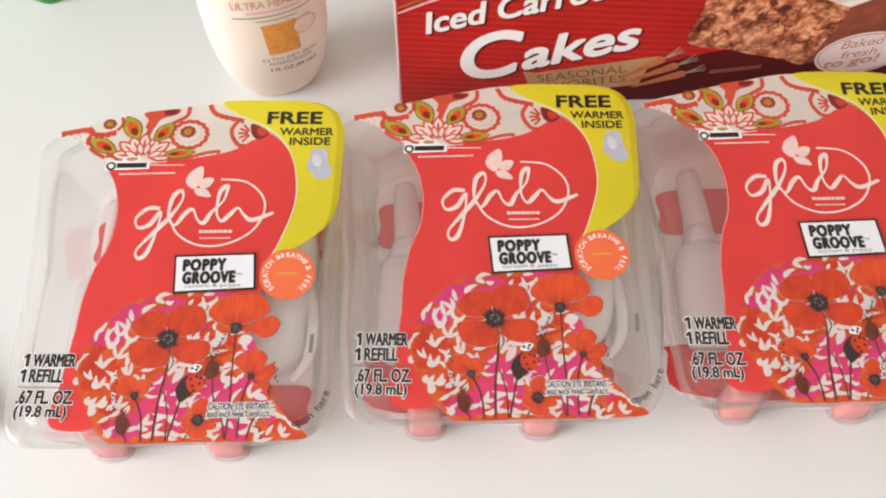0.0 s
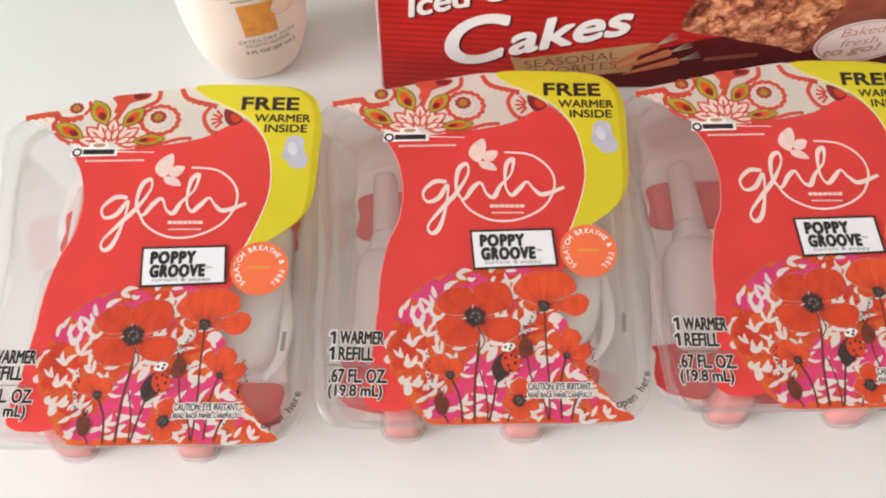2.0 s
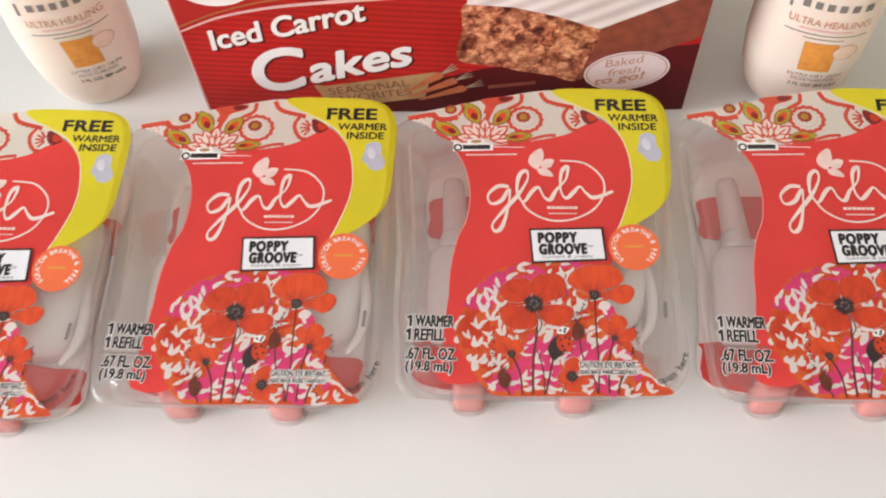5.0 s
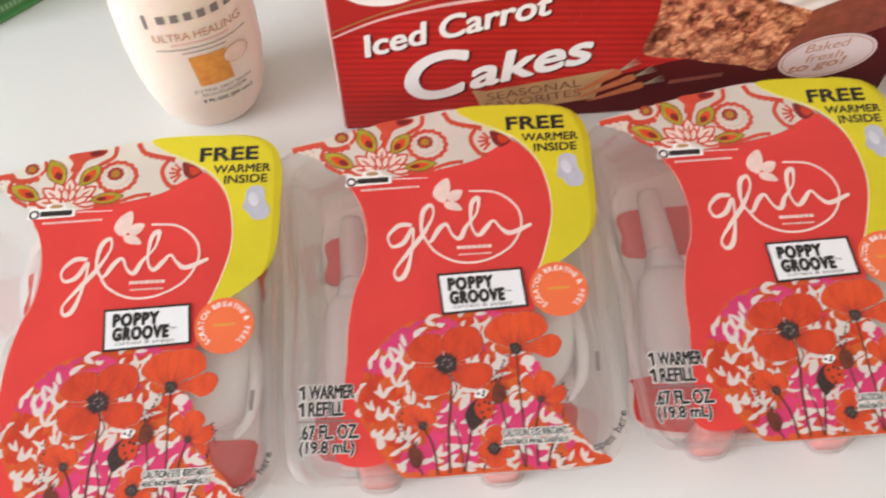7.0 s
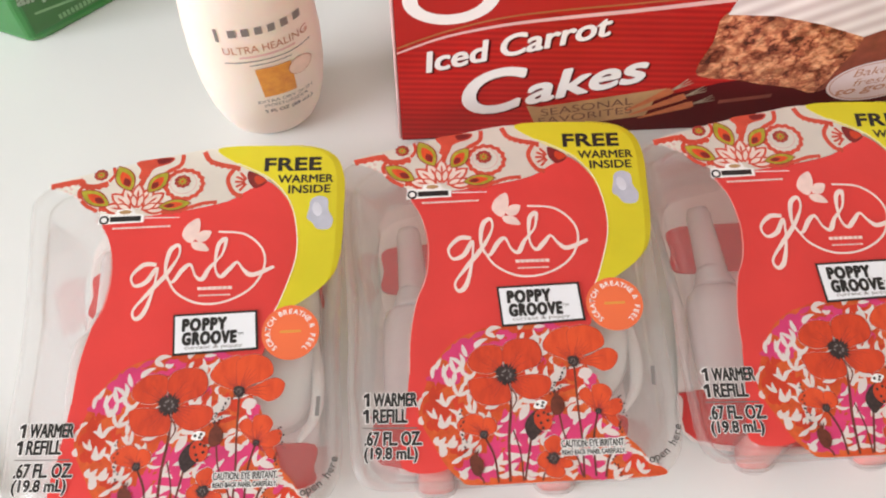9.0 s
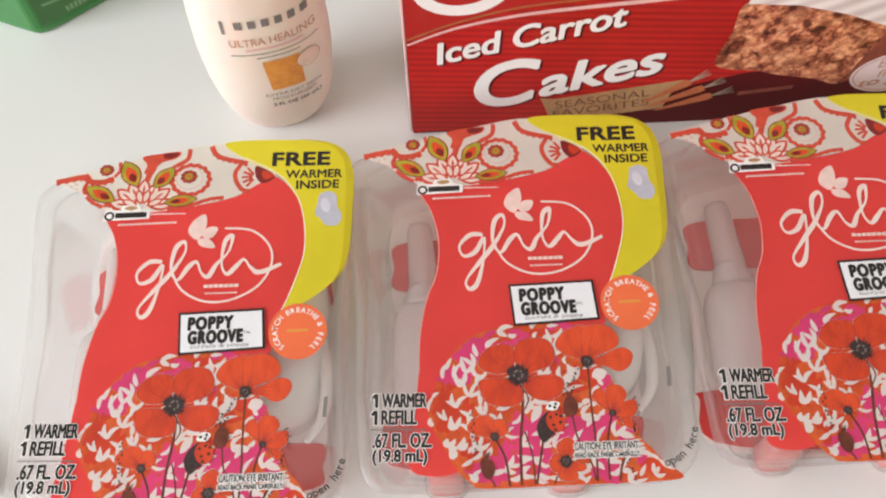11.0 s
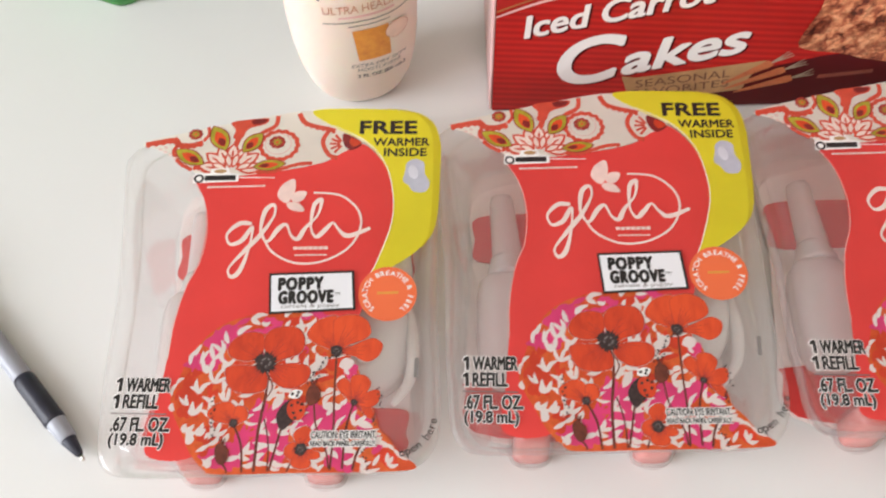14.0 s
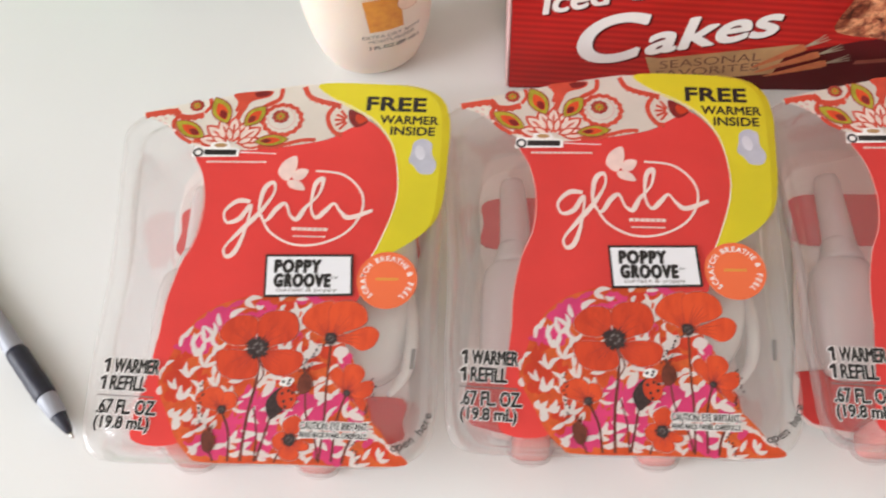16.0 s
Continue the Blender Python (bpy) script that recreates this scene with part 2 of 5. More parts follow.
M_LOTION = material("pink_cream_plastic", (0.87, 0.755, 0.655), 0.38, vary=0.03, scale=20, sss=0.25)
M_LID = material("cream_cap_plastic", (0.80, 0.70, 0.62), 0.3, vary=0.04)
M_AMBER = petal_print("amber_print", (0.78, 0.34, 0.06), (0.58, 0.17, 0.04))
M_SEAL = material("pale_copper_print", (0.86, 0.66, 0.55), 0.4, vary=0.1, scale=150)
M_COPPER = material("copper_print", (0.56, 0.27, 0.17), 0.4, vary=0.1)
M_BOX = material("crimson_carton", (0.36, 0.014, 0.014), 0.5, vary=0.1, scale=25, bump=0.00015, bump_scale=250, spec=0.3)
M_BOXBRIGHT = material("bright_red_carton_print", (0.44, 0.018, 0.015), 0.45, vary=0.15, scale=12, spec=0.3)
M_BOXSTRIPE = striped_print("striped_red_print", (0.58, 0.020, 0.016), (0.41, 0.011, 0.010), 88, -5, 0.45)
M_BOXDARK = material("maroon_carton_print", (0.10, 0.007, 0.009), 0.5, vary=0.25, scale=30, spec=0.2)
M_GOLD = material("gold_print", (0.42, 0.16, 0.05), 0.35, vary=0.15)
M_ROSE = material("pale_rose_print", (0.80, 0.50, 0.48), 0.35, vary=0.15, scale=30)
M_TAN = material("tan_print", (0.55, 0.33, 0.15), 0.4, vary=0.2, scale=90)
M_TANINK = material("brown_ink", (0.20, 0.09, 0.05), 0.4, vary=0.1)
M_CARROT = petal_print("carrot_print", (0.62, 0.19, 0.07), (0.40, 0.08, 0.035))
M_STALK = material("pale_stalk_print", (0.50, 0.42, 0.30), 0.4, vary=0.2)
M_CRUMB = crumb_print()
M_CRUMBSIDE = material("dark_cake_side_print", (0.27, 0.06, 0.035), 0.4, vary=0.35, scale=150)
M_ICING = striped_print("icing_print", (0.88, 0.84, 0.82), (0.66, 0.58, 0.57), 40, 28, 0.35)
M_BADGE = material("pink_badge_print", (0.80, 0.66, 0.66), 0.35, vary=0.05)
M_GREEN = material("green_bottle_plastic", (0.035, 0.21, 0.04), 0.22, vary=0.12, scale=15, sss=0.15)
# Bottle green lightened at the base for light refracted through it.
M_GREENBASE = material("refraction_lightened_green", (0.06, 0.26, 0.06), 0.2, vary=0.1, scale=30, sss=0.3)
M_GREENLABEL = material("green_label_print", (0.04, 0.155, 0.03), 0.35, vary=0.15, scale=40)
M_GREENTEXT = material("pale_green_print", (0.60, 0.74, 0.58), 0.4, vary=0.05)
M_GREENFAINT = material("faded_green_print", (0.20, 0.38, 0.17), 0.4, vary=0.05)
M_PENGREY = material("grey_pen_plastic", (0.38, 0.40, 0.45), 0.3, vary=0.06, scale=80)
M_GRIP = material("navy_rubber", (0.022, 0.024, 0.04), 0.42, vary=0.25, scale=200, bump=0.0003, bump_scale=400)
M_STEEL = material("pen_steel", (0.65, 0.63, 0.60), 0.2, 1.0, vary=0.05)

# ---- helpers for building ----


def finish(name, bm, mat, smooth=False):
    me = bpy.data.meshes.new(name)
    bm.normal_update()
    bm.to_mesh(me)
    bm.free()
    me.materials.append(mat)
    if smooth:
        for p in me.polygons:
            p.use_smooth = True
    return me


def part(name, bm, mat, parent=None, label="", smooth=False):
    ob = new(name, finish(name, bm, mat, smooth))
    if parent:
        ob.parent = parent
    if label:
        ob["label"] = label
    return ob


def thing(name, label, category, group="", kind=""):
    return tagged(new(name), label, category, group, kind)


def smooth_loop(pts, n=5):
    """A closed Catmull-Rom curve through corner points."""
    out, k = [], len(pts)
    for i in range(k):
        p0, p1, p2, p3 = (Vector((*pts[(i + j) % k], 0)) for j in (-1, 0, 1, 2))
        for s in range(n):
            t = s / n
            out.append((0.5 * (2 * p1 + (p2 - p0) * t + (2 * p0 - 5 * p1 + 4 * p2 - p3) * t * t
                               + (3 * p1 - p0 - 3 * p2 + p3) * t ** 3)).to_2d())
    return out


def smooth_line(pts, n=8):
    out = []
    for i in range(len(pts) - 1):
        p0, p1, p2, p3 = (Vector((*pts[min(max(i + j, 0), len(pts) - 1)], 0)) for j in (-1, 0, 1, 2))
        for s in range(n):
            t = s / n
            out.append((0.5 * (2 * p1 + (p2 - p0) * t + (2 * p0 - 5 * p1 + 4 * p2 - p3) * t * t
                               + (3 * p1 - p0 - 3 * p2 + p3) * t ** 3)).to_2d())
    out.append(Vector(pts[-1]))
    return out


MM = 0.001


def flat(bm, loop, z=0.0):
    vs = [bm.verts.new((p[0] * MM, p[1] * MM, z * MM)) for p in loop]
    f = bm.faces.new(vs)
    f.normal_update()
    if f.normal.z < 0:
        f.normal_flip()
    bmesh.ops.triangulate(bm, faces=[f])


def shape(pts, z, n=5):
    bm = bmesh.new()
    flat(bm, smooth_loop(pts, n) if n > 1 else pts, z)
    return bm


def ribbon(bm, pts, width, z, n=8, taper=None):
    """A drawn stroke: a flat band that follows a curve."""
    line = smooth_line(pts, n)
    rows = []
    for i, p in enumerate(line):
        a, b = line[max(i - 1, 0)], line[min(i + 1, len(line) - 1)]
        d = (b - a)
        d = d.normalized() if d.length else Vector((1, 0))
        w = width / 2 * (taper(i / (len(line) - 1)) if taper else 1)
        nx = Vector((-d.y, d.x)) * w
        rows.append([bm.verts.new(((p + s * nx).x * MM, (p + s * nx).y * MM, z * MM)) for s in (-1, 1)])
    for r, s in zip(rows, rows[1:]):
        bm.faces.new((r[0], s[0], s[1], r[1]))


def oval(cx, cy, rx, ry, rot=0.0, n=28, wobble=0.0, lobes=0):
    c, s = math.cos(radians(rot)), math.sin(radians(rot))
    out = []
    for i in range(n):
        a = 2 * math.pi * i / n
        k = 1 + wobble * math.cos(lobes * a)
        x, y = rx * k * math.cos(a), ry * k * math.sin(a)
        out.append((cx + c * x - s * y, cy + s * x + c * y))
    return out


def ring(bm, cx, cy, rx, ry, w, z, rot=0.0, n=36, wobble=0.0, lobes=0):
    a = oval(cx, cy, rx, ry, rot, n, wobble, lobes)
    b = oval(cx, cy, rx - w, ry - w, rot, n, wobble, lobes)
    va = [bm.verts.new((x * MM, y * MM, z * MM)) for x, y in a]
    vb = [bm.verts.new((x * MM, y * MM, z * MM)) for x, y in b]
    for i in range(n):
        j = (i + 1) % n
        bm.faces.new((va[i], va[j], vb[j], vb[i]))


def letters(text, bold=0.0, shear=0.0, space=1.0):
    """The outline of a word as a flat mesh, in units of its own."""
    cu = bpy.data.curves.new("word", "FONT")
    cu.body, cu.size, cu.offset, cu.shear, cu.resolution_u = text, 1.0, bold, shear, 6
    cu.space_character = space
    ob = new("word", cu)
    me = bpy.data.meshes.new_from_object(ob.evaluated_get(bpy.context.evaluated_depsgraph_get()))
    bpy.data.objects.remove(ob)
    bpy.data.curves.remove(cu)
    bm = bmesh.new()
    bm.from_mesh(me)
    bpy.data.meshes.remove(me)
    return bm


def word(text, x, y, w, h, z, rot=0.0, fat=0.0, shear=0.0, space=1.0, bold=0.0):
    """A word set with its lower left at (x, y), made w wide and h high (millimetres); fat: how far its strokes are thickened."""
    bm = letters(text, bold, shear, space)
    xs, ys = [v.co.x for v in bm.verts], [v.co.y for v in bm.verts]
    x0, y0, sx, sy = min(xs), min(ys), w / (max(xs) - min(xs)), h / (max(ys) - min(ys))
    c, s = math.cos(radians(rot)), math.sin(radians(rot))
    for v in bm.verts:
        a, b = (v.co.x - x0) * sx, (v.co.y - y0) * sy
        v.co = Vector(((x + c * a - s * b) * MM, (y + s * a + c * b) * MM, z * MM))
    if fat:
        me = bpy.data.meshes.new("word")
        bm.to_mesh(me)
        turns = 20 if fat > 0.4 else 8
        for i in range(turns):
            k = len(bm.verts)
            bm.from_mesh(me)
            bm.verts.ensure_lookup_table()
            a = 2 * math.pi * i / turns
            bmesh.ops.translate(bm, vec=(fat * math.cos(a) * MM, fat * math.sin(a) * MM, -0.004 * (i + 1) * MM), verts=bm.verts[k:])
        bpy.data.meshes.remove(me)
    return bm


def arc_word(text, cx, cy, r, a0, a1, size, z, bold=0.0, inward=False):
    """Letters set one by one along an arc, from the angle a0 to a1."""
    out = bmesh.new()
    k = len(text)
    for i, ch in enumerate(text):
        if ch == " ":
            continue
        g = letters(ch, bold)
        a = radians(a0 + (a1 - a0) * i / max(k - 1, 1))
        turn = a - math.pi / 2 if not inward else a + math.pi / 2
        c, s = math.cos(turn), math.sin(turn)
        wide = max(v.co.x for v in g.verts) + min(v.co.x for v in g.verts)
        me = bpy.data.meshes.new("glyph")
        for v in g.verts:
            x, y = (v.co.x - wide / 2) * size, v.co.y * size
            v.co = Vector(((cx + r * math.cos(a) + c * x - s * y) * MM, (cy + r * math.sin(a) + s * x + c * y) * MM, z * MM))
        g.to_mesh(me)
        g.free()
        out.from_mesh(me)
        bpy.data.meshes.remove(me)
    return out


def loft(bm, loops, cap0=True, cap1=True):
    rows = [[bm.verts.new(p) for p in lp] for lp in loops]
    n = len(rows[0])
    for r, s in zip(rows, rows[1:]):
        for i in range(n):
            j = (i + 1) % n
            bm.faces.new((r[i], r[j], s[j], s[i]))
    if cap0:
        bm.faces.new(list(reversed(rows[0])))
    if cap1:
        bm.faces.new(rows[-1])
    return rows


def rounded_box(bm, x0, x1, y0, y1, z0, z1, r, seg=3):
    """A block with rounded edges (metres)."""
    g = bmesh.ops.create_cube(bm, size=1.0)
    bmesh.ops.transform(bm, matrix=Matrix.LocRotScale(((x0 + x1) / 2, (y0 + y1) / 2, (z0 + z1) / 2), None,
                                                       (x1 - x0, y1 - y0, z1 - z0)), verts=g["verts"])
    if r:
        es = list({e for v in g["verts"] for e in v.link_edges})
        bmesh.ops.bevel(bm, geom=es, offset=r, segments=seg, affect="EDGES", profile=0.5)


def block(x0, x1, y0, y1, z0, z1, r=0.0, seg=3):
    bm = bmesh.new()
    rounded_box(bm, x0, x1, y0, y1, z0, z1, r, seg)
    return bm


def lathe(profile, n=32):
    """A turned solid: (radius, height) pairs, axis z."""
    bm = bmesh.new()
    loft(bm, [[(r * math.cos(2 * math.pi * i / n), r * math.sin(2 * math.pi * i / n), z) for i in range(n)] for r, z in profile])
    return bm


# ---- room and table ----
X0, X1, Y0, Y1, ZF, ZC = -1.6, 1.9, -1.6, 1.9, -0.75, 1.95


def setting(name, bm, mat, label, category):
    return tagged(part(name, bm, mat), label, category, kind="structure")


setting("floor", block(X0 - 0.1, X1 + 0.1, Y0 - 0.1, Y1 + 0.1, ZF - 0.1, ZF), M_FLOOR, "brown wooden floor below the table", "floor")
setting("ceiling", block(X0 - 0.1, X1 + 0.1, Y0 - 0.1, Y1 + 0.1, ZC, ZC + 0.1), M_CEIL, "plain white painted ceiling of the room", "ceiling")
setting("wall_north", block(X0, X1, Y1, Y1 + 0.1, ZF, ZC), M_WALL, "plain warm white painted room wall", "wall")
setting("wall_east", block(X1, X1 + 0.1, Y0 - 0.1, Y1 + 0.1, ZF, ZC), M_WALL, "plain warm white painted room wall", "wall")


def window_wall(name, number, mid, height, half, a0, a1, place):
    """A wall with one window opening and its frame; place() turns (along, depth, height) into room coordinates."""
    def piece(bm, a, b, d0, d1, c, d, r=0.0):
        p, q = place(a, d0, c), place(b, d1, d)
        rounded_box(bm, min(p[0], q[0]), max(p[0], q[0]), min(p[1], q[1]), max(p[1], q[1]), c, d, r, 1)
        return bm
    w0, w1 = mid - half, mid + half
    wz0, wz1 = height - 0.65, height + 0.7
    bm = bmesh.new()
    for a, b, c, d in ((a0, w0, ZF, ZC), (w1, a1, ZF, ZC), (w0, w1, ZF, wz0), (w0, w1, wz1, ZC)):
        piece(bm, a, b, 0.0, 0.1, c, d)
    setting(name, bm, M_WALL, "warm white painted wall with a window opening", "wall")
    win = thing("window_%d" % number, "unseen white framed window with an area lamp before it", "window", kind="structure")
    for a, b, c, d in ((w0 + 0.001, w0 + 0.05, wz0 + 0.001, wz1 - 0.001), (w1 - 0.05, w1 - 0.001, wz0 + 0.001, wz1 - 0.001),
                       (w0 + 0.051, w1 - 0.051, wz0 + 0.001, wz0 + 0.05), (w0 + 0.051, w1 - 0.051, wz1 - 0.05, wz1 - 0.001)):
        part("window_frame", piece(bmesh.new(), a, b, 0.03, 0.08, c, d, 0.004), M_TRIM, win)
    glass = part("pane", piece(bmesh.new(), w0 + 0.05, w1 - 0.05, 0.055, 0.06, wz0 + 0.05, wz1 - 0.05), M_GLASS, win)
    glass.visible_shadow = False


window_wall("wall_west", 1, WIN_Y, WIN_Z, 0.6, Y0 - 0.1, Y1 + 0.1, lambda a, d, z: (X0 - d, a))
# Window opening added in the south wall to hold the fill lamp.
window_wall("wall_south", 2, WIN_X, SILL_Z, 0.9, X0, X1, lambda a, d, z: (a, Y0 - d))

table = thing("table", "smooth white laminate table with a faint gloss", "table")
part("tabletop", block(-0.8, 0.8, -0.35, 0.75, -0.03, 0.0, 0.004, 2), M_TABLE, table)
for x in (-0.74, 0.74):
    for y in (-0.29, 0.69):
        part("leg", block(x - 0.025, x + 0.025, y - 0.025, y + 0.025, ZF, -0.03, 0.004, 1), M_TRIM, table)

# ---- the blister packs ----
FACE = 38.0
PACK = [(-62.6, 50), (-61.5, 57), (-55, 62.3), (-39, 66.5), (-16, 72), (7, 75.5), (30, 77.2), (46, 76), (54.5, 71), (57.4, 62), (57.4, 45), (57, 25),
        (57, 5), (57, -14), (57.8, -32), (58.3, -48), (56.4, -58), (50.5, -64.4), (40, -66.8), (12, -67.2), (-20, -68), (-42, -68.2),
        (-51, -66.4), (-55.2, -60), (-56.4, -47), (-57.3, -32), (-57.4, -14), (-58.2, 6), (-60.4, 29)]


def inset(d, z, bow=0.0):
    out = []
    for x, y in ((p.x, p.y) for p in smooth_loop(PACK, 4)):
        k = 1 - d / 58 - bow * math.cos(y / 60 * math.pi) ** 2
        out.append((x * k * MM, (y - 4) * (1 - d / 72) * MM + 4 * MM, z * MM))
    return out


def grown(loop, d):
    """A loop pushed outwards by about d from its middle."""
    cx, cy = sum(p[0] for p in loop) / len(loop), sum(p[1] for p in loop) / len(loop)
    out = []
    for p in loop:
        r = math.hypot(p[0] - cx, p[1] - cy) or 1
        out.append((cx + (p[0] - cx) * (1 + d / r), cy + (p[1] - cy) * (1 + d / r)))
    return out


def inside(x, y, loop):
    hit = False
    for a, b in zip(loop, loop[1:] + loop[:1]):
        if (a[1] > y) != (b[1] > y) and x < a[0] + (y - a[1]) * (b[0] - a[0]) / (b[1] - a[1]):
            hit = not hit
    return hit


def dashes(x, y, w, h, n, z, rot=0.0):
    """A row of n plain blocks that stands for one word of unread print."""
    bm = bmesh.new()
    c, s = math.cos(radians(rot)), math.sin(radians(rot))
    for i in range(n):
        a, b = w * i / n, w * (i + 0.86) / n
        flat(bm, [(x + c * p - s * q, y + s * p + c * q) for p, q in ((a, 0), (b, 0), (b, h), (a, h))], z)
    return bm


def poppy(parent, cx, cy, petals, mat, heart, zz):
    """A painted poppy: overlapping petals with thin dark outlines, a few veins, and a ragged dark heart."""
    random.seed(int(cx * 10) + 400)
    for i, pts in enumerate(petals):
        z = zz + 0.03 * i
        loop = [(p.x, p.y) for p in smooth_loop(pts, 5)]
        part("petal_rim", shape(grown(loop, 0.24), zz - 0.02 + 0.002 * i, 1), M_PALELEAF, parent, "cream rim of the petal")
        part("petal", shape(grown(loop, 0.16), z, 1), M_WINERED, parent, "thin dark red petal outline")
        part("petal", shape(loop, z + 0.01, 1), mat, parent)
        mx, my = sum(p[0] for p in loop) / len(loop), sum(p[1] for p in loop) / len(loop)
        veins = bmesh.new()
        for k in range(5):
            ex, ey = cx + (mx - cx) * 1.5, cy + (my - cy) * 1.5
            t = (k - 2) * 0.24
            ex, ey = ex - (my - cy) * t, ey + (mx - cx) * t
            f = random.uniform(0.45, 0.8)
            ribbon(veins, [(cx, cy), (cx + (ex - cx) * f * 0.5, cy + (ey - cy) * f * 0.55), (cx + (ex - cx) * f, cy + (ey - cy) * f)], 0.34, z + 0.018, 3, lambda u: 1 - 0.85 * u)
        tagged(part("petal_veining", veins, M_WINERED, parent, "fine dark petal veins"), kind="stuff")
    pts = []
    for i in range(44):
        a = 2 * math.pi * i / 44
        r = heart * ((0.62 if i % 2 else 0.86) + random.uniform(-0.06, 0.16))
        pts.append((cx + r * math.cos(a), cy + r * math.sin(a)))
    part("heart", shape(pts, zz + 0.03 * len(petals) + 0.05, 1), M_SEED, parent, "dark flower heart")
    core = bmesh.new()
    for k in range(7):
        a = k * 2.4
        flat(core, oval(cx + heart * 0.3 * math.cos(a), cy + heart * 0.3 * math.sin(a), heart * 0.1, heart * 0.07, k * 40, 8), zz + 0.03 * len(petals) + 0.07)
    tagged(part("heart_stipple", core, M_GREYINK, parent, "greyish specks in the flower heart"), kind="stuff")


def build_pack():
    pk = thing("air_freshener_pack", "clear plastic blister pack with a coral red poppy label", "blister pack",
               "row of air freshener packs")
    # clear shells
    bm = bmesh.new()
    loft(bm, [inset(0.6, 32.5), inset(0, 34.5), inset(0.5, 36.3), inset(2.0, 37.0), inset(4.6, 36.6), inset(5.4, 35.4),
              inset(6.4, 35.6), inset(7.4, 37.2)], False, False)
    part("flange", bm, M_RIM, pk, "clear rounded plastic flange", True)
    bm = bmesh.new()
    loft(bm, [inset(7.4, 37.2), inset(8.4, 37.7), inset(11, 37.85)], False, True)
    part("front_shell", bm, M_FRONT, pk, "clear flat plastic front")
    bm = bmesh.new()
    loft(bm, [inset(0.6, 32.5), inset(3.2, 31.0), inset(5.0, 27.0, 0.02), inset(7.5, 16.0, 0.04), inset(10.0, 5.0, 0.05),
              inset(12.5, 1.2, 0.05), inset(17, 0.6, 0.05)], False, True)
    part("back_shell", bm, M_CLEAR, pk, "clear deep plastic back bubble", True)
    for fx in (-27, 16.5):
        bm = bmesh.new()
        loft(bm, [[((fx + 6.9 * math.copysign(abs(math.cos(a)) ** 0.6, math.cos(a)) * k) * MM,
                    (-56.2 + 5.4 * math.copysign(abs(math.sin(a)) ** 0.6, math.sin(a)) * k) * MM, z * MM)
                   for a in (2 * math.pi * i / 24 for i in range(24))] for z, k in ((1.0, 0.9), (2.5, 1), (14, 0.92), (22, 0.8), (23, 0.6))], True, True)
        part("foot", bm, M_FOOT, pk, "rounded plastic foot, red behind clear", True)
        shell = bmesh.new()
        loft(shell, [[((fx + 7.9 * math.copysign(abs(math.cos(a)) ** 0.6, math.cos(a)) * k) * MM,
                       (-56.0 + 6.5 * math.copysign(abs(math.sin(a)) ** 0.6, math.sin(a)) * k) * MM, z * MM)
                      for a in (2 * math.pi * i / 24 for i in range(24))] for z, k in ((0.4, 0.96), (0.9, 1.0), (8, 0.98), (20, 0.92), (30, 0.9))], False, False)
        part("foot_shell", shell, M_RIM, pk, "clear moulded shell of the foot", True)
        lip = bmesh.new()
        ring(lip, fx, -56.2, 8.6, 7.2, 1.5, 0.4)
        part("foot_lip", lip, M_RIM, pk, "thin clear lip of the foot")
    # printed card at the back
    def card(name, pts, mat, z, lab):
        bm = bmesh.new()
        vs = smooth_loop(pts, 4)
        loft(bm, [[(p.x * MM, p.y * MM, h * MM) for p in vs] for h in (z, z + 0.5)])
        bmesh.ops.recalc_face_normals(bm, faces=bm.faces)
        part(name, bm, mat, pk, lab)
    card("back_card", [(-45, 58), (0, 62), (44, 64), (47, 30), (46, -20), (44, -52), (0, -57), (-49, -50), (-50, -20), (-47, 20)],
         M_CARDW, 2.2, "pale cream printed backing card")
    card("card_band", [(-45, 40), (-20, 42), (20, 42), (45, 40), (46, 30), (45, 21), (20, 20), (-20, 20), (-45, 20), (-46, 30)], M_CARDR, 2.9,
         "red printed band")
    card("card_foot", [(-49, -31), (-20, -29), (10, -30), (30, -33), (45, -34), (45, -42), (42, -50), (0, -54), (-47, -50), (-50, -34)], M_CARDR, 2.9,
         "red printed lower card")
    # refill and warmer inside
    refill = part("refill_bottle", shape_bottle(), M_FROST, pk, "frosted white refill bottle", True)
    tube = lathe([(6.0 * MM, 0), (5.9 * MM, 4 * MM), (5.2 * MM, 20 * MM), (4.9 * MM, 29 * MM), (4.2 * MM, 31.5 * MM), (2.0 * MM, 32.6 * MM)], 20)
    bmesh.ops.transform(tube, matrix=pose(-33.5 * MM, 11 * MM, 14 * MM, -90, 0, 4), verts=tube.verts)
    part("wick_tube", tube, M_FROST, refill, "pale wick tube", True)
    col = lathe([(8.0 * MM, 0), (8.0 * MM, 1.5 * MM), (7.2 * MM, 4 * MM), (6.4 * MM, 7 * MM), (5.6 * MM, 9 * MM)], 28)
    bmesh.ops.transform(col, matrix=pose(-33.8 * MM, 7 * MM, 14 * MM, -90, 0, 4), verts=col.verts)
    part("collar", col, M_FROST, refill, "ribbed white collar", True)
    bm = bmesh.new()
    loft(bm, [[((20 + 27 * k * math.copysign(abs(math.cos(a)) ** 0.55, math.cos(a))) * MM,
                (4 + 36 * k * math.copysign(abs(math.sin(a)) ** 0.55, math.sin(a))) * MM, z * MM)
               for a in (2 * math.pi * i / 40 for i in range(40))]
              for z, k in ((4, 0.93), (6, 1), (18, 1), (25, 0.95), (29, 0.84), (31, 0.6), (31.6, 0.3))])
    warmer = part("warmer", bm, M_WARMER, pk, "glossy white plug-in warmer", True)
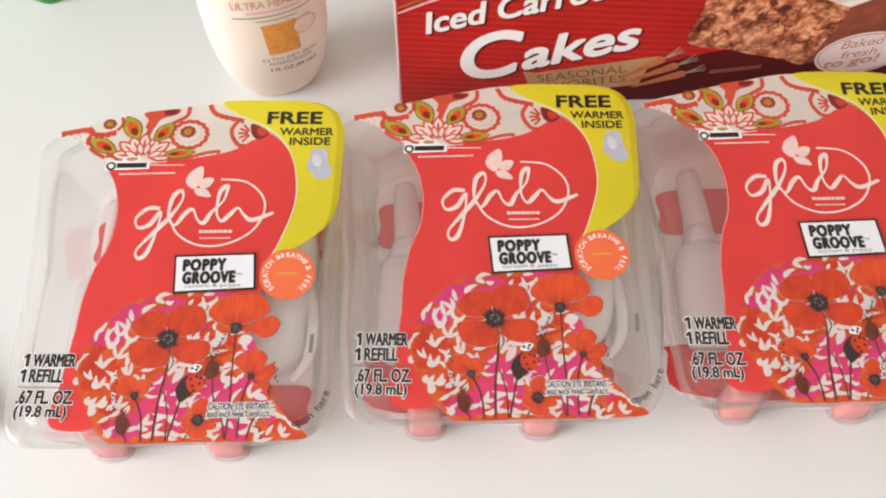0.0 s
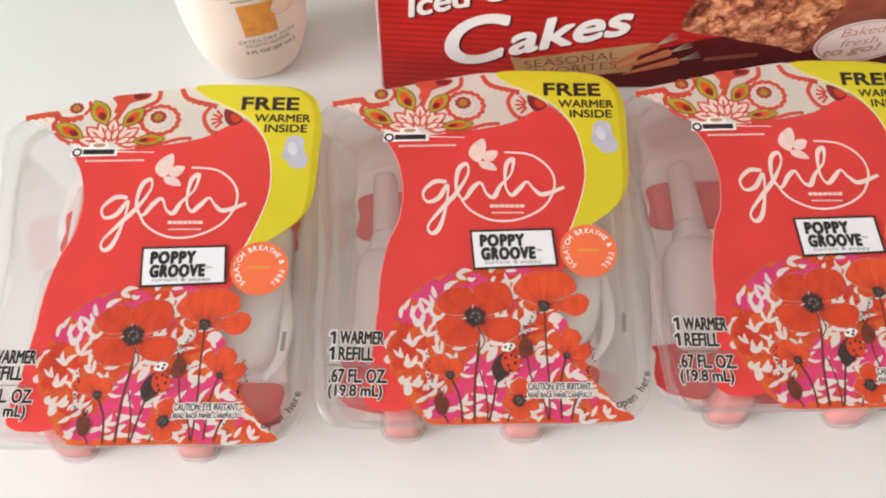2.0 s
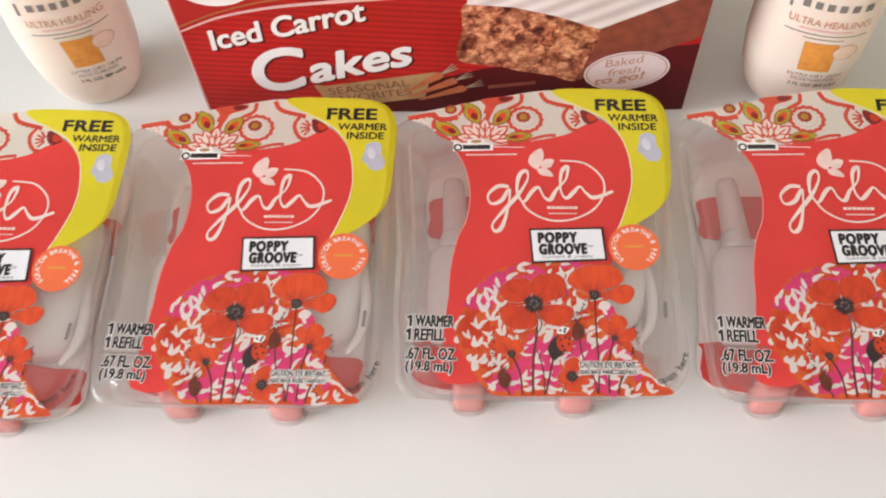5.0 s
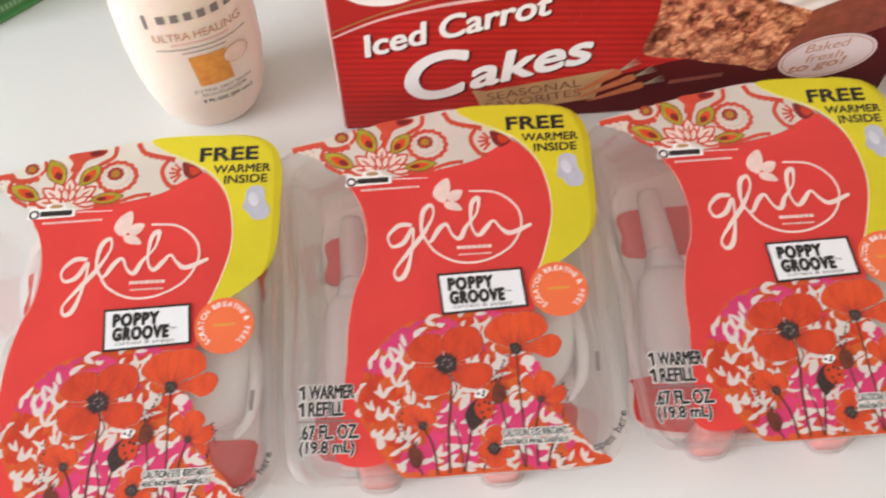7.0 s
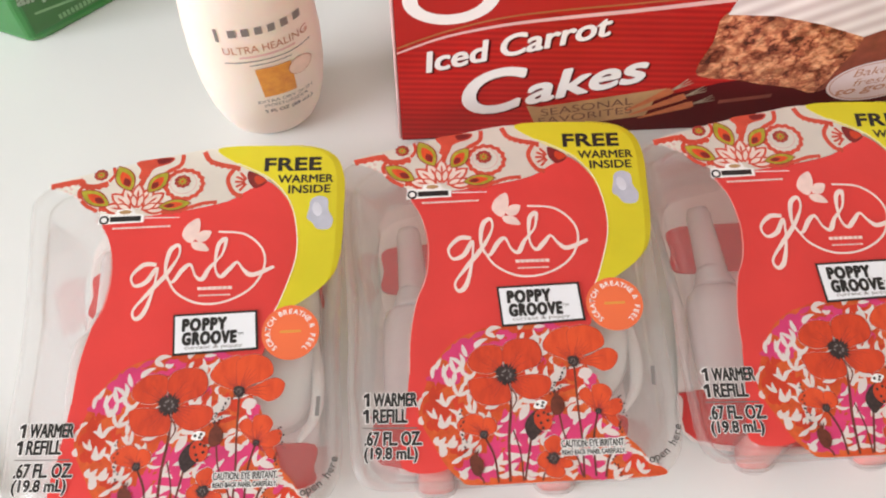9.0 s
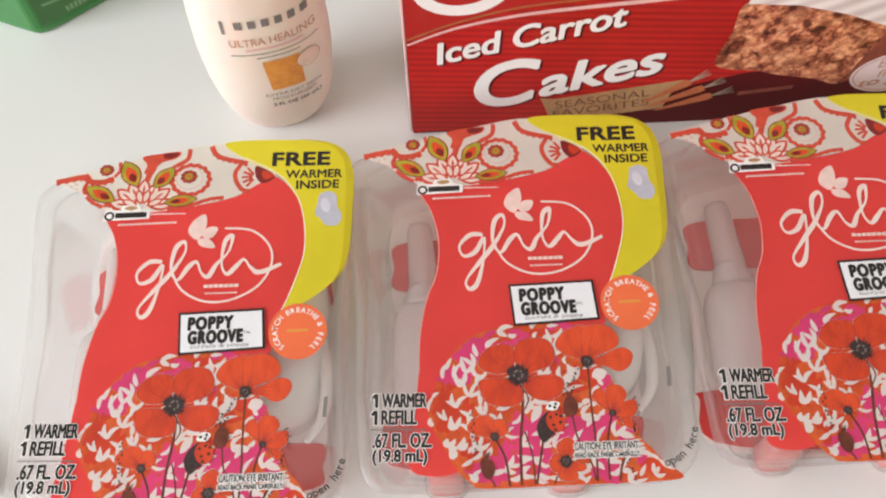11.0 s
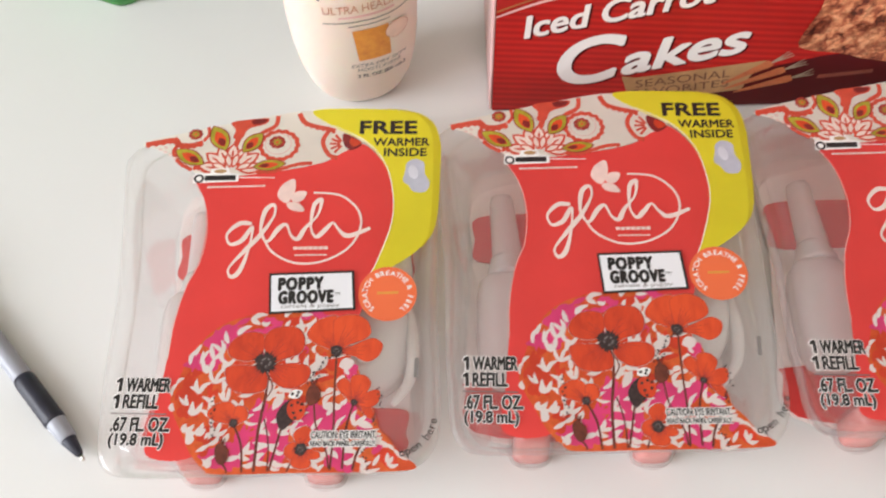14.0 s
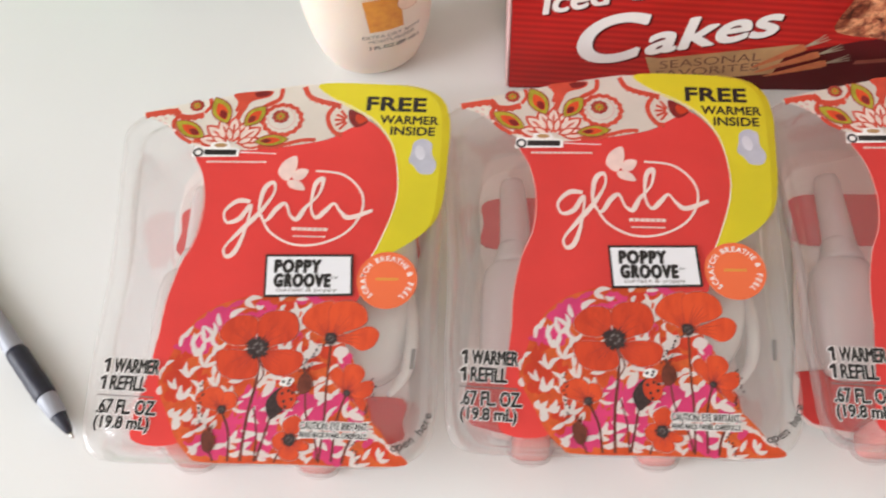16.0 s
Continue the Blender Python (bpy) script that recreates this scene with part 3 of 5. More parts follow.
    # White bead takes the place of a curved highlight on the warmer.
    part("highlight_bead", bead([(43, 10, 20), (46.5, -4, 21), (48, -18, 22), (46.5, -30, 22), (41, -38, 20)], 2.5), M_WARMER, warmer, "white curved bead in place of a highlight", True)
    # label film
    F = FACE
    part("label_red", shape([(-34, 46), (-16, 46.5), (13, 52), (26, 61), (36, 52), (40, 39), (40, 26), (35.5, 10), (31, -1), (27, -14),
                             (-4, -20), (-20, -45), (-22, -61.5), (-38, -61.5), (-37, -46), (-35.5, -28), (-35, -14), (-32.5, 0),
                             (-29, 10), (-28, 23), (-30, 35)], F + 0.1, 6), M_RED, pk, "coral red printed label film")
    part("label_edge", curve_band([(-35, 45), (-30, 35), (-27.6, 23), (-28.6, 10), (-32.3, 0), (-34.8, -14), (-35.3, -28)], 0.2, F + 0.16),
         M_PALE, pk, "thin pale label edge")
    part("label_yellow", shape([(8, 76), (30, 76.8), (44.5, 75.3), (51.4, 71), (54.4, 64), (54.8, 56), (54.8, 46), (54.6, 36), (54.2, 27), (53.2, 20.5), (50.2, 14.8), (43.4, 9.2), (36.8, 5.2), (31.2, 1.2), (32.5, 4), (35, 10), (39.7, 26),
                                (39.7, 39), (36.5, 51), (29, 61), (17, 68)], F + 0.4, 5), M_YELLOW, pk, "bright yellow printed corner")
    bm = bmesh.new()
    inner = smooth_line([(36, 76.7), (44.5, 75.3), (51.4, 71), (54.4, 64), (54.8, 56), (54.8, 46), (54.6, 36), (54.2, 27), (53.2, 20.5), (50.6, 15.4)], 6)
    outer = smooth_line([(36, 77.3), (46, 76.2), (54.2, 71.4), (57.3, 63), (57.8, 55), (57.5, 46), (57.2, 36), (56.4, 27.4), (54.6, 20.8), (51, 15.6)], 6)
    rows = [[bm.verts.new((a.x * MM, a.y * MM, (F + 0.4) * MM)), bm.verts.new((b.x * MM, b.y * MM, (F - 0.25 + 0.15 * math.sin(i * 0.9)) * MM))] for i, (a, b) in enumerate(zip(inner, outer))]
    for a, b in zip(rows, rows[1:]):
        bm.faces.new((a[0], a[1], b[1], b[0]))
    bmesh.ops.recalc_face_normals(bm, faces=bm.faces)
    part("label_fold", bm, M_YELLOW, pk, "yellow label edge bent down over the rim", True)
    part("yellow_edge", curve_band([(16, 69), (29, 61.5), (36.7, 51.5), (39.9, 39), (39.9, 26), (35.2, 10), (31, 1)], 0.3, F + 0.44),
         M_WHITE, pk, "thin white rim line")
    strip = part("label_pattern", shape([(-56.5, 60.6), (-50, 63.6), (-39, 66.4), (-16, 72), (8, 76), (17, 68.5), (28, 62), (21, 57), (13, 52.3), (2, 49.5), (-16, 46.5),
                                (-31, 46), (-36, 48.4), (-43, 54.5), (-50, 58)], F + 0.2, 5), M_CREAM, pk, "cream strip with folk flower print")
    pattern(strip, F + 0.24)
    edge = [(-32.4, -42.2), (-31.1, -36.9), (-27.8, -27.3), (-23, -19.7), (-17.1, -14.8), (-10.7, -12.2), (-3.2, -10.4), (14.7, -10.7), (24, -15), (27.8, -28.4), (30.6, -32.2),
            (33, -40), (36.6, -47), (38.1, -52.4), (41.2, -55.6), (45, -60.7), (50.6, -65.6), (39.9, -66.9), (10.5, -67.4), (-14, -67.9), (-18.8, -66), (-23.6, -60.9), (-27.4, -53.7), (-30.8, -47.5)]
    loop = [(p.x, p.y) for p in smooth_loop(edge, 4)]
    floral = part("label_floral", shape(loop, F + 0.2, 1), M_FLORAL, pk, "poppy and leaf print in orange and magenta")
    leaf_ground(floral, loop, F + 0.21)
    flowers(floral, F + 0.26)
    # name plate
    plate = part("name_plate", shape([(-3.1, 4.7), (27.1, 5.8), (28.3, -9.6), (-1.9, -11.3)], F + 0.75, 1), M_INK, pk, "black bordered name plate")
    part("plate_field", shape([(-2.3, 3.9), (26.3, 4.9), (27.4, -8.8), (-1.2, -10.4)], F + 0.8, 1), M_PLATE, plate, "white field")
    part("plate_word", word("POPPY", 0.9, -1.9, 15.4, 4.5, F + 0.9, 1.8, 0.40, 0.0, 1.22), M_INK, plate, "heavy black lettering")
    part("plate_word", word("GROOVE", 1.3, -7.2, 18.8, 4.5, F + 0.9, 1.8, 0.40, 0.0, 1.2), M_INK, plate, "heavy black lettering")
    part("plate_word", word("TM", 20.4, -3.9, 2.2, 1.0, F + 0.85, 2.0), M_INK, plate)
    part("plate_word", word("currant & poppy", 2.2, -9.5, 20.5, 1.8, F + 0.9, 2.0), M_GREYINK, plate, "small grey lettering")
    # scratch sticker
    st = part("sticker", shape(oval(39.4, -3.3, 10.3, 10.6, 0, 48), F + 0.6, 1), M_ORANGE, pk, "round orange scratch sticker")
    part("sticker_word", arc_word("SCRATCH", 39.4, -3.3, 7.2, 228, 142, 2.7, F + 0.66, 0.02), M_WHITE, st)
    part("sticker_word", arc_word("BREATHE", 39.4, -3.3, 7.2, 118, 38, 2.7, F + 0.66, 0.02), M_WHITE, st)
    part("sticker_word", arc_word("& FEEL", 39.4, -3.3, 7.2, 18, -50, 2.7, F + 0.66, 0.02), M_WHITE, st)
    part("sticker_bar", shape([(35.6, -3.6), (43.2, -3.4), (43.2, -2.4), (35.6, -2.6)], F + 0.66, 1), M_AMBER, st, "pale small print bar")
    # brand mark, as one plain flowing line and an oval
    mark = part("brand_mark", curve_band([(10.5, 38.7), (20.6, 37.4), (27.4, 31), (28.5, 23.2), (24.2, 14.9), (15.1, 9.7), (5.4, 9.2), (-3, 13.7), (-7.1, 20.6)],
                                         0.85, F + 0.3), M_LOGO, pk, "white oval line mark")
    bm = bmesh.new()
    ribbon(bm, [(-11.4, 25.4), (-16, 25.4), (-20, 21), (-18.6, 16.9), (-14.4, 18.4), (-11, 24), (-11.6, 15), (-14, 6), (-16.8, 3.6), (-18, 7), (-13.4, 13.6), (-7.6, 21), (-3.4, 29),
                (-4, 33.4), (-7, 30.6), (-7.8, 22), (-5, 18), (-1.6, 23), (1.2, 25), (3.4, 20.4), (6, 19), (8.4, 23.6), (12.6, 29), (13.6, 35.4), (11, 33), (10.4, 24), (12.6, 19.8),
                (15.6, 22.6), (18.4, 25.6), (21, 22.4), (24.4, 20.2), (32.2, 23.4)], 1.75, F + 0.32, 7, lambda t: 0.78 + 0.3 * math.sin(t * 60))
    for i, v in enumerate(bm.verts):
        v.co.z += i * 1e-7
    part("flowing_line", bm, M_LOGO, mark, "white flowing stroke")
    lf = bmesh.new()
    flat(lf, smooth_loop([(2.6, 44.8), (-1.6, 42), (-3, 37.5), (0.2, 34.2), (2.4, 36.4), (3.6, 40.6)], 5), F + 0.3)
    flat(lf, smooth_loop([(7.9, 38.9), (4.2, 39.2), (2.2, 36.2), (3.6, 34.6), (6.4, 35.2)], 5), F + 0.33)
    flat(lf, smooth_loop([(7.4, 30.6), (5.4, 34), (1.6, 34.6), (0.8, 33.2), (2.6, 31.2)], 5), F + 0.36)
    part("leaf_mark", lf, M_PALE, pk, "pale pink leaf mark")
    part("small_print_bar", dashes(4.6, 14.5, 12.8, 1.3, 7, F + 0.3, 0.5), M_PALE, pk, "pale bars of small print")
    part("small_print_bar", dashes(5.2, 12.0, 11.8, 0.6, 8, F + 0.3, 0.6), M_PALE, pk, "pale bars of small print")
    # maker's mark, as bars
    mm = part("maker_mark", shape([(-35.6, 42.9), (-18.2, 43.6), (-18.1, 47.0), (-21.6, 47.4), (-22.4, 49.6), (-28.6, 49.4), (-29.4, 47.4), (-35, 47.6)], F + 0.4, 1), M_WHITE, pk,
              "white maker mark with a black bar")
    part("mark_bar", dashes(-31.0, 44.0, 13.6, 2.2, 1, F + 0.45, 1.2), M_INK, mm, "black blocks of the maker mark")
    bm = bmesh.new()
    ring(bm, -33.2, 44.9, 1.9, 1.9, 0.8, F + 0.45)
    part("mark_ring", bm, M_INK, mm)
    part("mark_sun", shape(oval(-25.4, 48.2, 2.4, 0.9, 2, 14), F + 0.45, 1), M_TAN, mm)
    part("small_print_bar", dashes(-29.6, 40.8, 22, 0.8, 14, F + 0.3, 1.4), M_PALE, pk, "pale bars of small print")
    part("rule_line", shape([(-18, 45.3), (-4.6, 45.2), (-4.6, 45.5), (-18, 45.7)], F + 0.3, 1), M_WHITE, pk)
    # corner words
    part("corner_word", word("FREE", 26.4, 64.9, 22.2, 6.2, F + 0.5, -0.3, 0.0, 0.0, 1.05, 0.035), M_INK, pk, "heavy black lettering")
    part("corner_word", word("WARMER", 32.0, 59.5, 21.2, 3.4, F + 0.5, -0.2, 0.13), M_INK, pk)
    part("corner_word", word("INSIDE", 36.2, 54.7, 16.0, 3.5, F + 0.5, 0, 0.13), M_INK, pk)
    wm = bmesh.new()
    flat(wm, smooth_loop([(43.6, 43.7), (44.4, 48), (45, 51.6), (48, 53.3), (51.4, 51.6), (51.8, 46.8), (53.6, 42.8), (52.2, 38.9), (47.8, 38.8), (45.6, 41.7)], 4), F + 0.5)
    part("warmer_picture", wm, M_LILAC, pk, "pale grey picture of the warmer")
    part("picture_shade", shape(oval(47.4, 47.4, 1.8, 3.2, 14, 18), F + 0.54, 1), M_LILACHI, pk, "pale highlight on the picture")
    # contents
    for s, x, y, w, h in (("WARMER", -47.8, -39.6, 14.8, 4.7), ("REFILL", -48.0, -45.5, 11.6, 4.7), (".67 FL. OZ.", -50.9, -53.4, 19.4, 4.7),
                          ("(19.8 mL)", -50.9, -59.4, 17.8, 5.2)):
        halo, ink = word(s, x, y, w, h, F + 0.52, -0.8, 0.46), word(s, x, y, w, h, F + 0.6, -0.8, 0.2)
        if s.isalpha():
            for bm, d, z in ((halo, 0.46, F + 0.52), (ink, 0.1, F + 0.6)):
                flat(bm, [(x - 2.4 - d, y - d), (x - 1.5 + d, y - d), (x - 1.5 + d, y + h + d), (x - 2.3 - d, y + h + d), (x - 3.5 - d, y + h - 0.9), (x - 3.3 - d, y + h - 1.7 - d), (x - 2.4 - d, y + h - 1.3 - d)], z)
        part("contents_halo", halo, M_WHITE, pk, "white outline of the lettering")
        part("contents_word", ink, M_INK, pk, "black lettering")
    part("contents_rule", shape([(-51.6, -47.5), (-33, -47.9), (-33, -47.5), (-51.6, -47.1)], F + 0.55, 1), M_GREYINK, pk)
    for s, x, y, w, h in (("CAUTION: EYE IRRITANT.", 15.8, -56.0, 21.4, 2.4), ("READ BACK PANEL CAREFULLY.", 15.8, -58.6, 21.4, 1.6)):
        part("caution_halo", word(s, x, y, w, h, F + 0.64, 0.5, 0.42), M_WHITE, pk, "white outline of the lettering")
        part("caution_word", word(s, x, y, w, h, F + 0.72, 0.5, 0.06), M_INK, pk)
    part("open_word", arc_word("open here", 42.5, -47.5, 14.8, 284, 350, 4.0, F + 0.3, 0.01, True), M_INK, pk, "black lettering on a curve")
    part("code_bar", shape([(49.0, -34.5), (50.4, -34.6), (50.8, -27.4), (49.4, -27.4)], F + 0.2, 1), M_GREYINK, pk, "tiny printed code bar")
    return pk


def curve_band(pts, w, z):
    bm = bmesh.new()
    ribbon(bm, pts, w, z, 8)
    return bm


def bead(pts, r, n=10):
    """A round bead along a curve (millimetres), thinner towards its ends."""
    xy = smooth_line([(p[0], p[1]) for p in pts], 6)
    bm = bmesh.new()
    loops = []
    for i, p in enumerate(xy):
        t = i / (len(xy) - 1)
        z = pts[0][2] + (pts[-1][2] - pts[0][2]) * t + 2 * math.sin(math.pi * t)
        d = (xy[min(i + 1, len(xy) - 1)] - xy[max(i - 1, 0)]).normalized()
        k = r * (0.35 + 0.65 * math.sin(math.pi * t))
        loops.append([((p.x - d.y * k * math.cos(a)) * MM, (p.y + d.x * k * math.cos(a)) * MM, (z + k * math.sin(a)) * MM)
                      for a in (2 * math.pi * j / n for j in range(n))])
    loft(bm, loops)
    bmesh.ops.recalc_face_normals(bm, faces=bm.faces)
    return bm


def shape_bottle():
    """The refill: a flat-sided flask that lies on its back inside the bubble."""
    bm = bmesh.new()
    prof = ((-36, 0.55), (-34, 0.78), (-28, 0.95), (-15, 1.0), (-2, 1.0), (4, 0.92), (7, 0.7), (8, 0.55))
    loft(bm, [[((-34.5 + 11.5 * k * math.copysign(abs(math.cos(a)) ** 0.7, math.cos(a))) * MM, y * MM,
                (13.5 + 10 * k * math.copysign(abs(math.sin(a)) ** 0.7, math.sin(a))) * MM) for a in (2 * math.pi * i / 32 for i in range(32))]
              for y, k in prof])
    bmesh.ops.recalc_face_normals(bm, faces=bm.faces)
    return bm


def pattern(parent, z):
    """Folk flower: feathered petals round a heart, olive leaves, florets in scalloped rings and scroll lines."""
    def leaf(cx, cy, lx, ly, rot):
        c, s = math.cos(radians(rot)), math.sin(radians(rot))
        part("leaf", shape(leaf_loop(cx, cy, lx + 0.5, ly + 0.5, rot), z + 0.10, 1), M_WINERED, parent, "dark leaf outline")
        part("leaf", shape(leaf_loop(cx, cy, lx, ly, rot), z + 0.12, 1), M_OLIVE, parent, "olive leaf")
        part("leaf", shape(leaf_loop(cx - c * lx * 0.08, cy - s * lx * 0.08, lx * 0.66, ly * 0.62, rot), z + 0.14, 1), M_PETAL2, parent, "orange red leaf heart")
        part("leaf", shape(leaf_loop(cx - c * lx * 0.32, cy - s * lx * 0.32, lx * 0.34, ly * 0.42, rot), z + 0.16, 1), M_WINE, parent, "dark red leaf base")
    cx, cy = -21.6, 48.6
    for i, (r, a) in enumerate(((12.2, 8), (12.4, 38), (11.6, 62), (12.0, 90), (11.6, 118), (12.6, 142), (12.6, 170))):
        px, py = cx + r * 0.62 * math.cos(radians(a)), cy + r * 0.62 * math.sin(radians(a))
        part("petal", shape(leaf_loop(px, py, r * 0.42, 2.7, a), z + 0.04 + 0.002 * i, 1), M_OUTRED, parent, "scarlet petal outline")
        part("petal", shape(leaf_loop(px, py, r * 0.33, 1.75, a), z + 0.06 + 0.002 * i, 1), M_PETALPALE, parent, "pale petal")
        part("petal", shape(leaf_loop(px, py, r * 0.17, 0.42, a), z + 0.08 + 0.002 * i, 1), M_OUTRED, parent, "scarlet petal vein")
    for i, a in enumerate((24, 76, 104, 156)):
        px, py = cx + 5.2 * math.cos(radians(a)), cy + 4.6 * math.sin(radians(a))
        part("petal", shape(leaf_loop(px, py, 3.4, 1.6, a), z + 0.085 + 0.001 * i, 1), M_OUTRED, parent, "scarlet inner petal")
        part("petal", shape(leaf_loop(px, py, 2.4, 0.9, a), z + 0.095 + 0.001 * i, 1), M_PETALPALE, parent, "pale inner petal")
    for args in ((-27.3, 63.3, 6.2, 3.3, 118), (-14.4, 61.2, 5.4, 2.9, 52), (-37.9, 54.7, 6.4, 2.9, 150), (-7.2, 50.9, 6.0, 2.2, 7)):
        leaf(*args)
    for x, y, r in ((-36.8, 65.2, 2.7), (-5.0, 61.4, 3.1)):
        part("floret", shape(oval(x, y, r, r * 0.92, 0, 32, 0.07, 9), z + 0.06, 1), M_WINERED, parent, "small dark red floret")
        part("floret_star", shape(oval(x, y, r * 0.48, r * 0.45, 0, 32, 0.4, 8), z + 0.08, 1), M_OLIVE, parent, "olive star")
        part("floret_dot", shape(oval(x, y, r * 0.2, r * 0.2, 0, 12), z + 0.1, 1), M_PETAL2, parent, "orange dot")
    bm = bmesh.new()
    ring(bm, -4.2, 60.0, 7.9, 7.3, 1.7, z + 0.03, 0, 64, 0.045, 15)
    part("scalloped_ring", bm, M_OUTRED, parent, "scarlet scalloped ring")
    bm = bmesh.new()
    ring(bm, -4.6, 60.6, 5.2, 4.9, 0.4, z + 0.035, 0, 40)
    part("floret_ring", bm, M_PALE, parent, "fine pink ring round the floret")
    lines = (([(-55.5, 60.4), (-50, 61.6), (-45, 62.4), (-42.4, 60.4), (-38, 60), (-33.6, 61.4)], 2.3), ([(-44.8, 63.6), (-42.8, 61.2), (-44.4, 57.2), (-41.6, 52.2), (-36.4, 49)], 1.5),
             ([(-33.4, 62.2), (-31.6, 65.2), (-32.2, 68.6)], 1.3), ([(-5.6, 73.8), (-6.2, 69.2), (-10.6, 66.2), (-13, 64)], 1.7), ([(-19.6, 64.6), (-21, 60)], 2.2),
             ([(2.6, 74.8), (4.8, 70.8), (8.8, 68.8), (13.5, 67.6), (17, 66.6)], 2.0), ([(14.6, 66.6), (12.6, 62.6), (13.2, 58.8), (15.6, 55.2), (18.4, 54.4)], 1.7),
             ([(-12, 47.8), (-6, 48.2), (-1.6, 49.6), (4, 51.4), (9, 51.8)], 1.5), ([(-30, 47.2), (-33, 49.6), (-36, 50)], 1.6))
    for k, (pts, w) in enumerate(lines):
        part("scroll_line", curve_band(pts, w, z + 0.01 + 0.002 * k), M_OUTRED, parent, "scarlet scroll line")
        bm = bmesh.new()
        for i, p in enumerate(smooth_line(pts, 4)):
            if i % 2:
                flat(bm, oval(p.x, p.y - w * 0.42, w * 0.36, w * 0.34, 0, 8), z + 0.012 + 0.002 * k)
        tagged(part("scalloping", bm, M_OUTRED, parent, "tiny scarlet scallops"), kind="stuff")
    part("tulip", shape([(-23.6, 70.6), (-17.3, 72), (-9.4, 72.6), (-10.4, 69.9), (-16.6, 67.6), (-18.8, 63.2), (-22.2, 63.4), (-21.6, 67.2)], z + 0.032, 4), M_OUTRED, parent, "scarlet tulip shape")
    part("tulip_tip", shape([(-15.6, 71.8), (-9.8, 72.2), (-10.8, 70.4), (-14.6, 69.6)], z + 0.05, 4), M_WINE, parent, "plum tulip tip")
    part("dark_tip", shape([(20.5, 65.4), (27.6, 61.0), (23.6, 57.6), (20.6, 60.4)], z + 0.03, 4), M_WINE, parent, "dark red fan")
    part("dark_tip", shape([(23.4, 63.2), (27.4, 61.2), (24.6, 59.2), (22.8, 61)], z + 0.035, 4), M_PETAL, parent, "red fan tip")
    for i in range(5):
        a = radians(128 + 26 * i)
        part("fan_line", curve_band([(20.4 + 1.2 * math.cos(a), 60.6 + 1.2 * math.sin(a)), (20.4 + 5.2 * math.cos(a), 60.6 + 5.2 * math.sin(a))], 1.0, z + 0.04), M_OUTRED, parent, "scarlet fan ray")
    bm = bmesh.new()
    for x, y in ((-49.6, 58.2), (-47.6, 57.0), (-45.6, 55.8), (-47.6, 59.2), (-43.6, 54.2)):
        flat(bm, oval(x, y, 0.8, 0.6, -30, 10), z + 0.03)
    tagged(part("dots", bm, M_PALE, parent, "pale pink dots"), kind="stuff")


def leaf_loop(cx, cy, lx, ly, rot, n=10):
    c, s = math.cos(radians(rot)), math.sin(radians(rot))
    out = []
    for side in (1, -1):
        for i in range(n):
            t = i / n if side == 1 else 1 - i / n
            x, y = (2 * t - 1) * lx, side * ly * math.sin(math.pi * t) ** 0.8
            out.append((cx + c * x - s * y, cy + s * x + c * y))
    return out


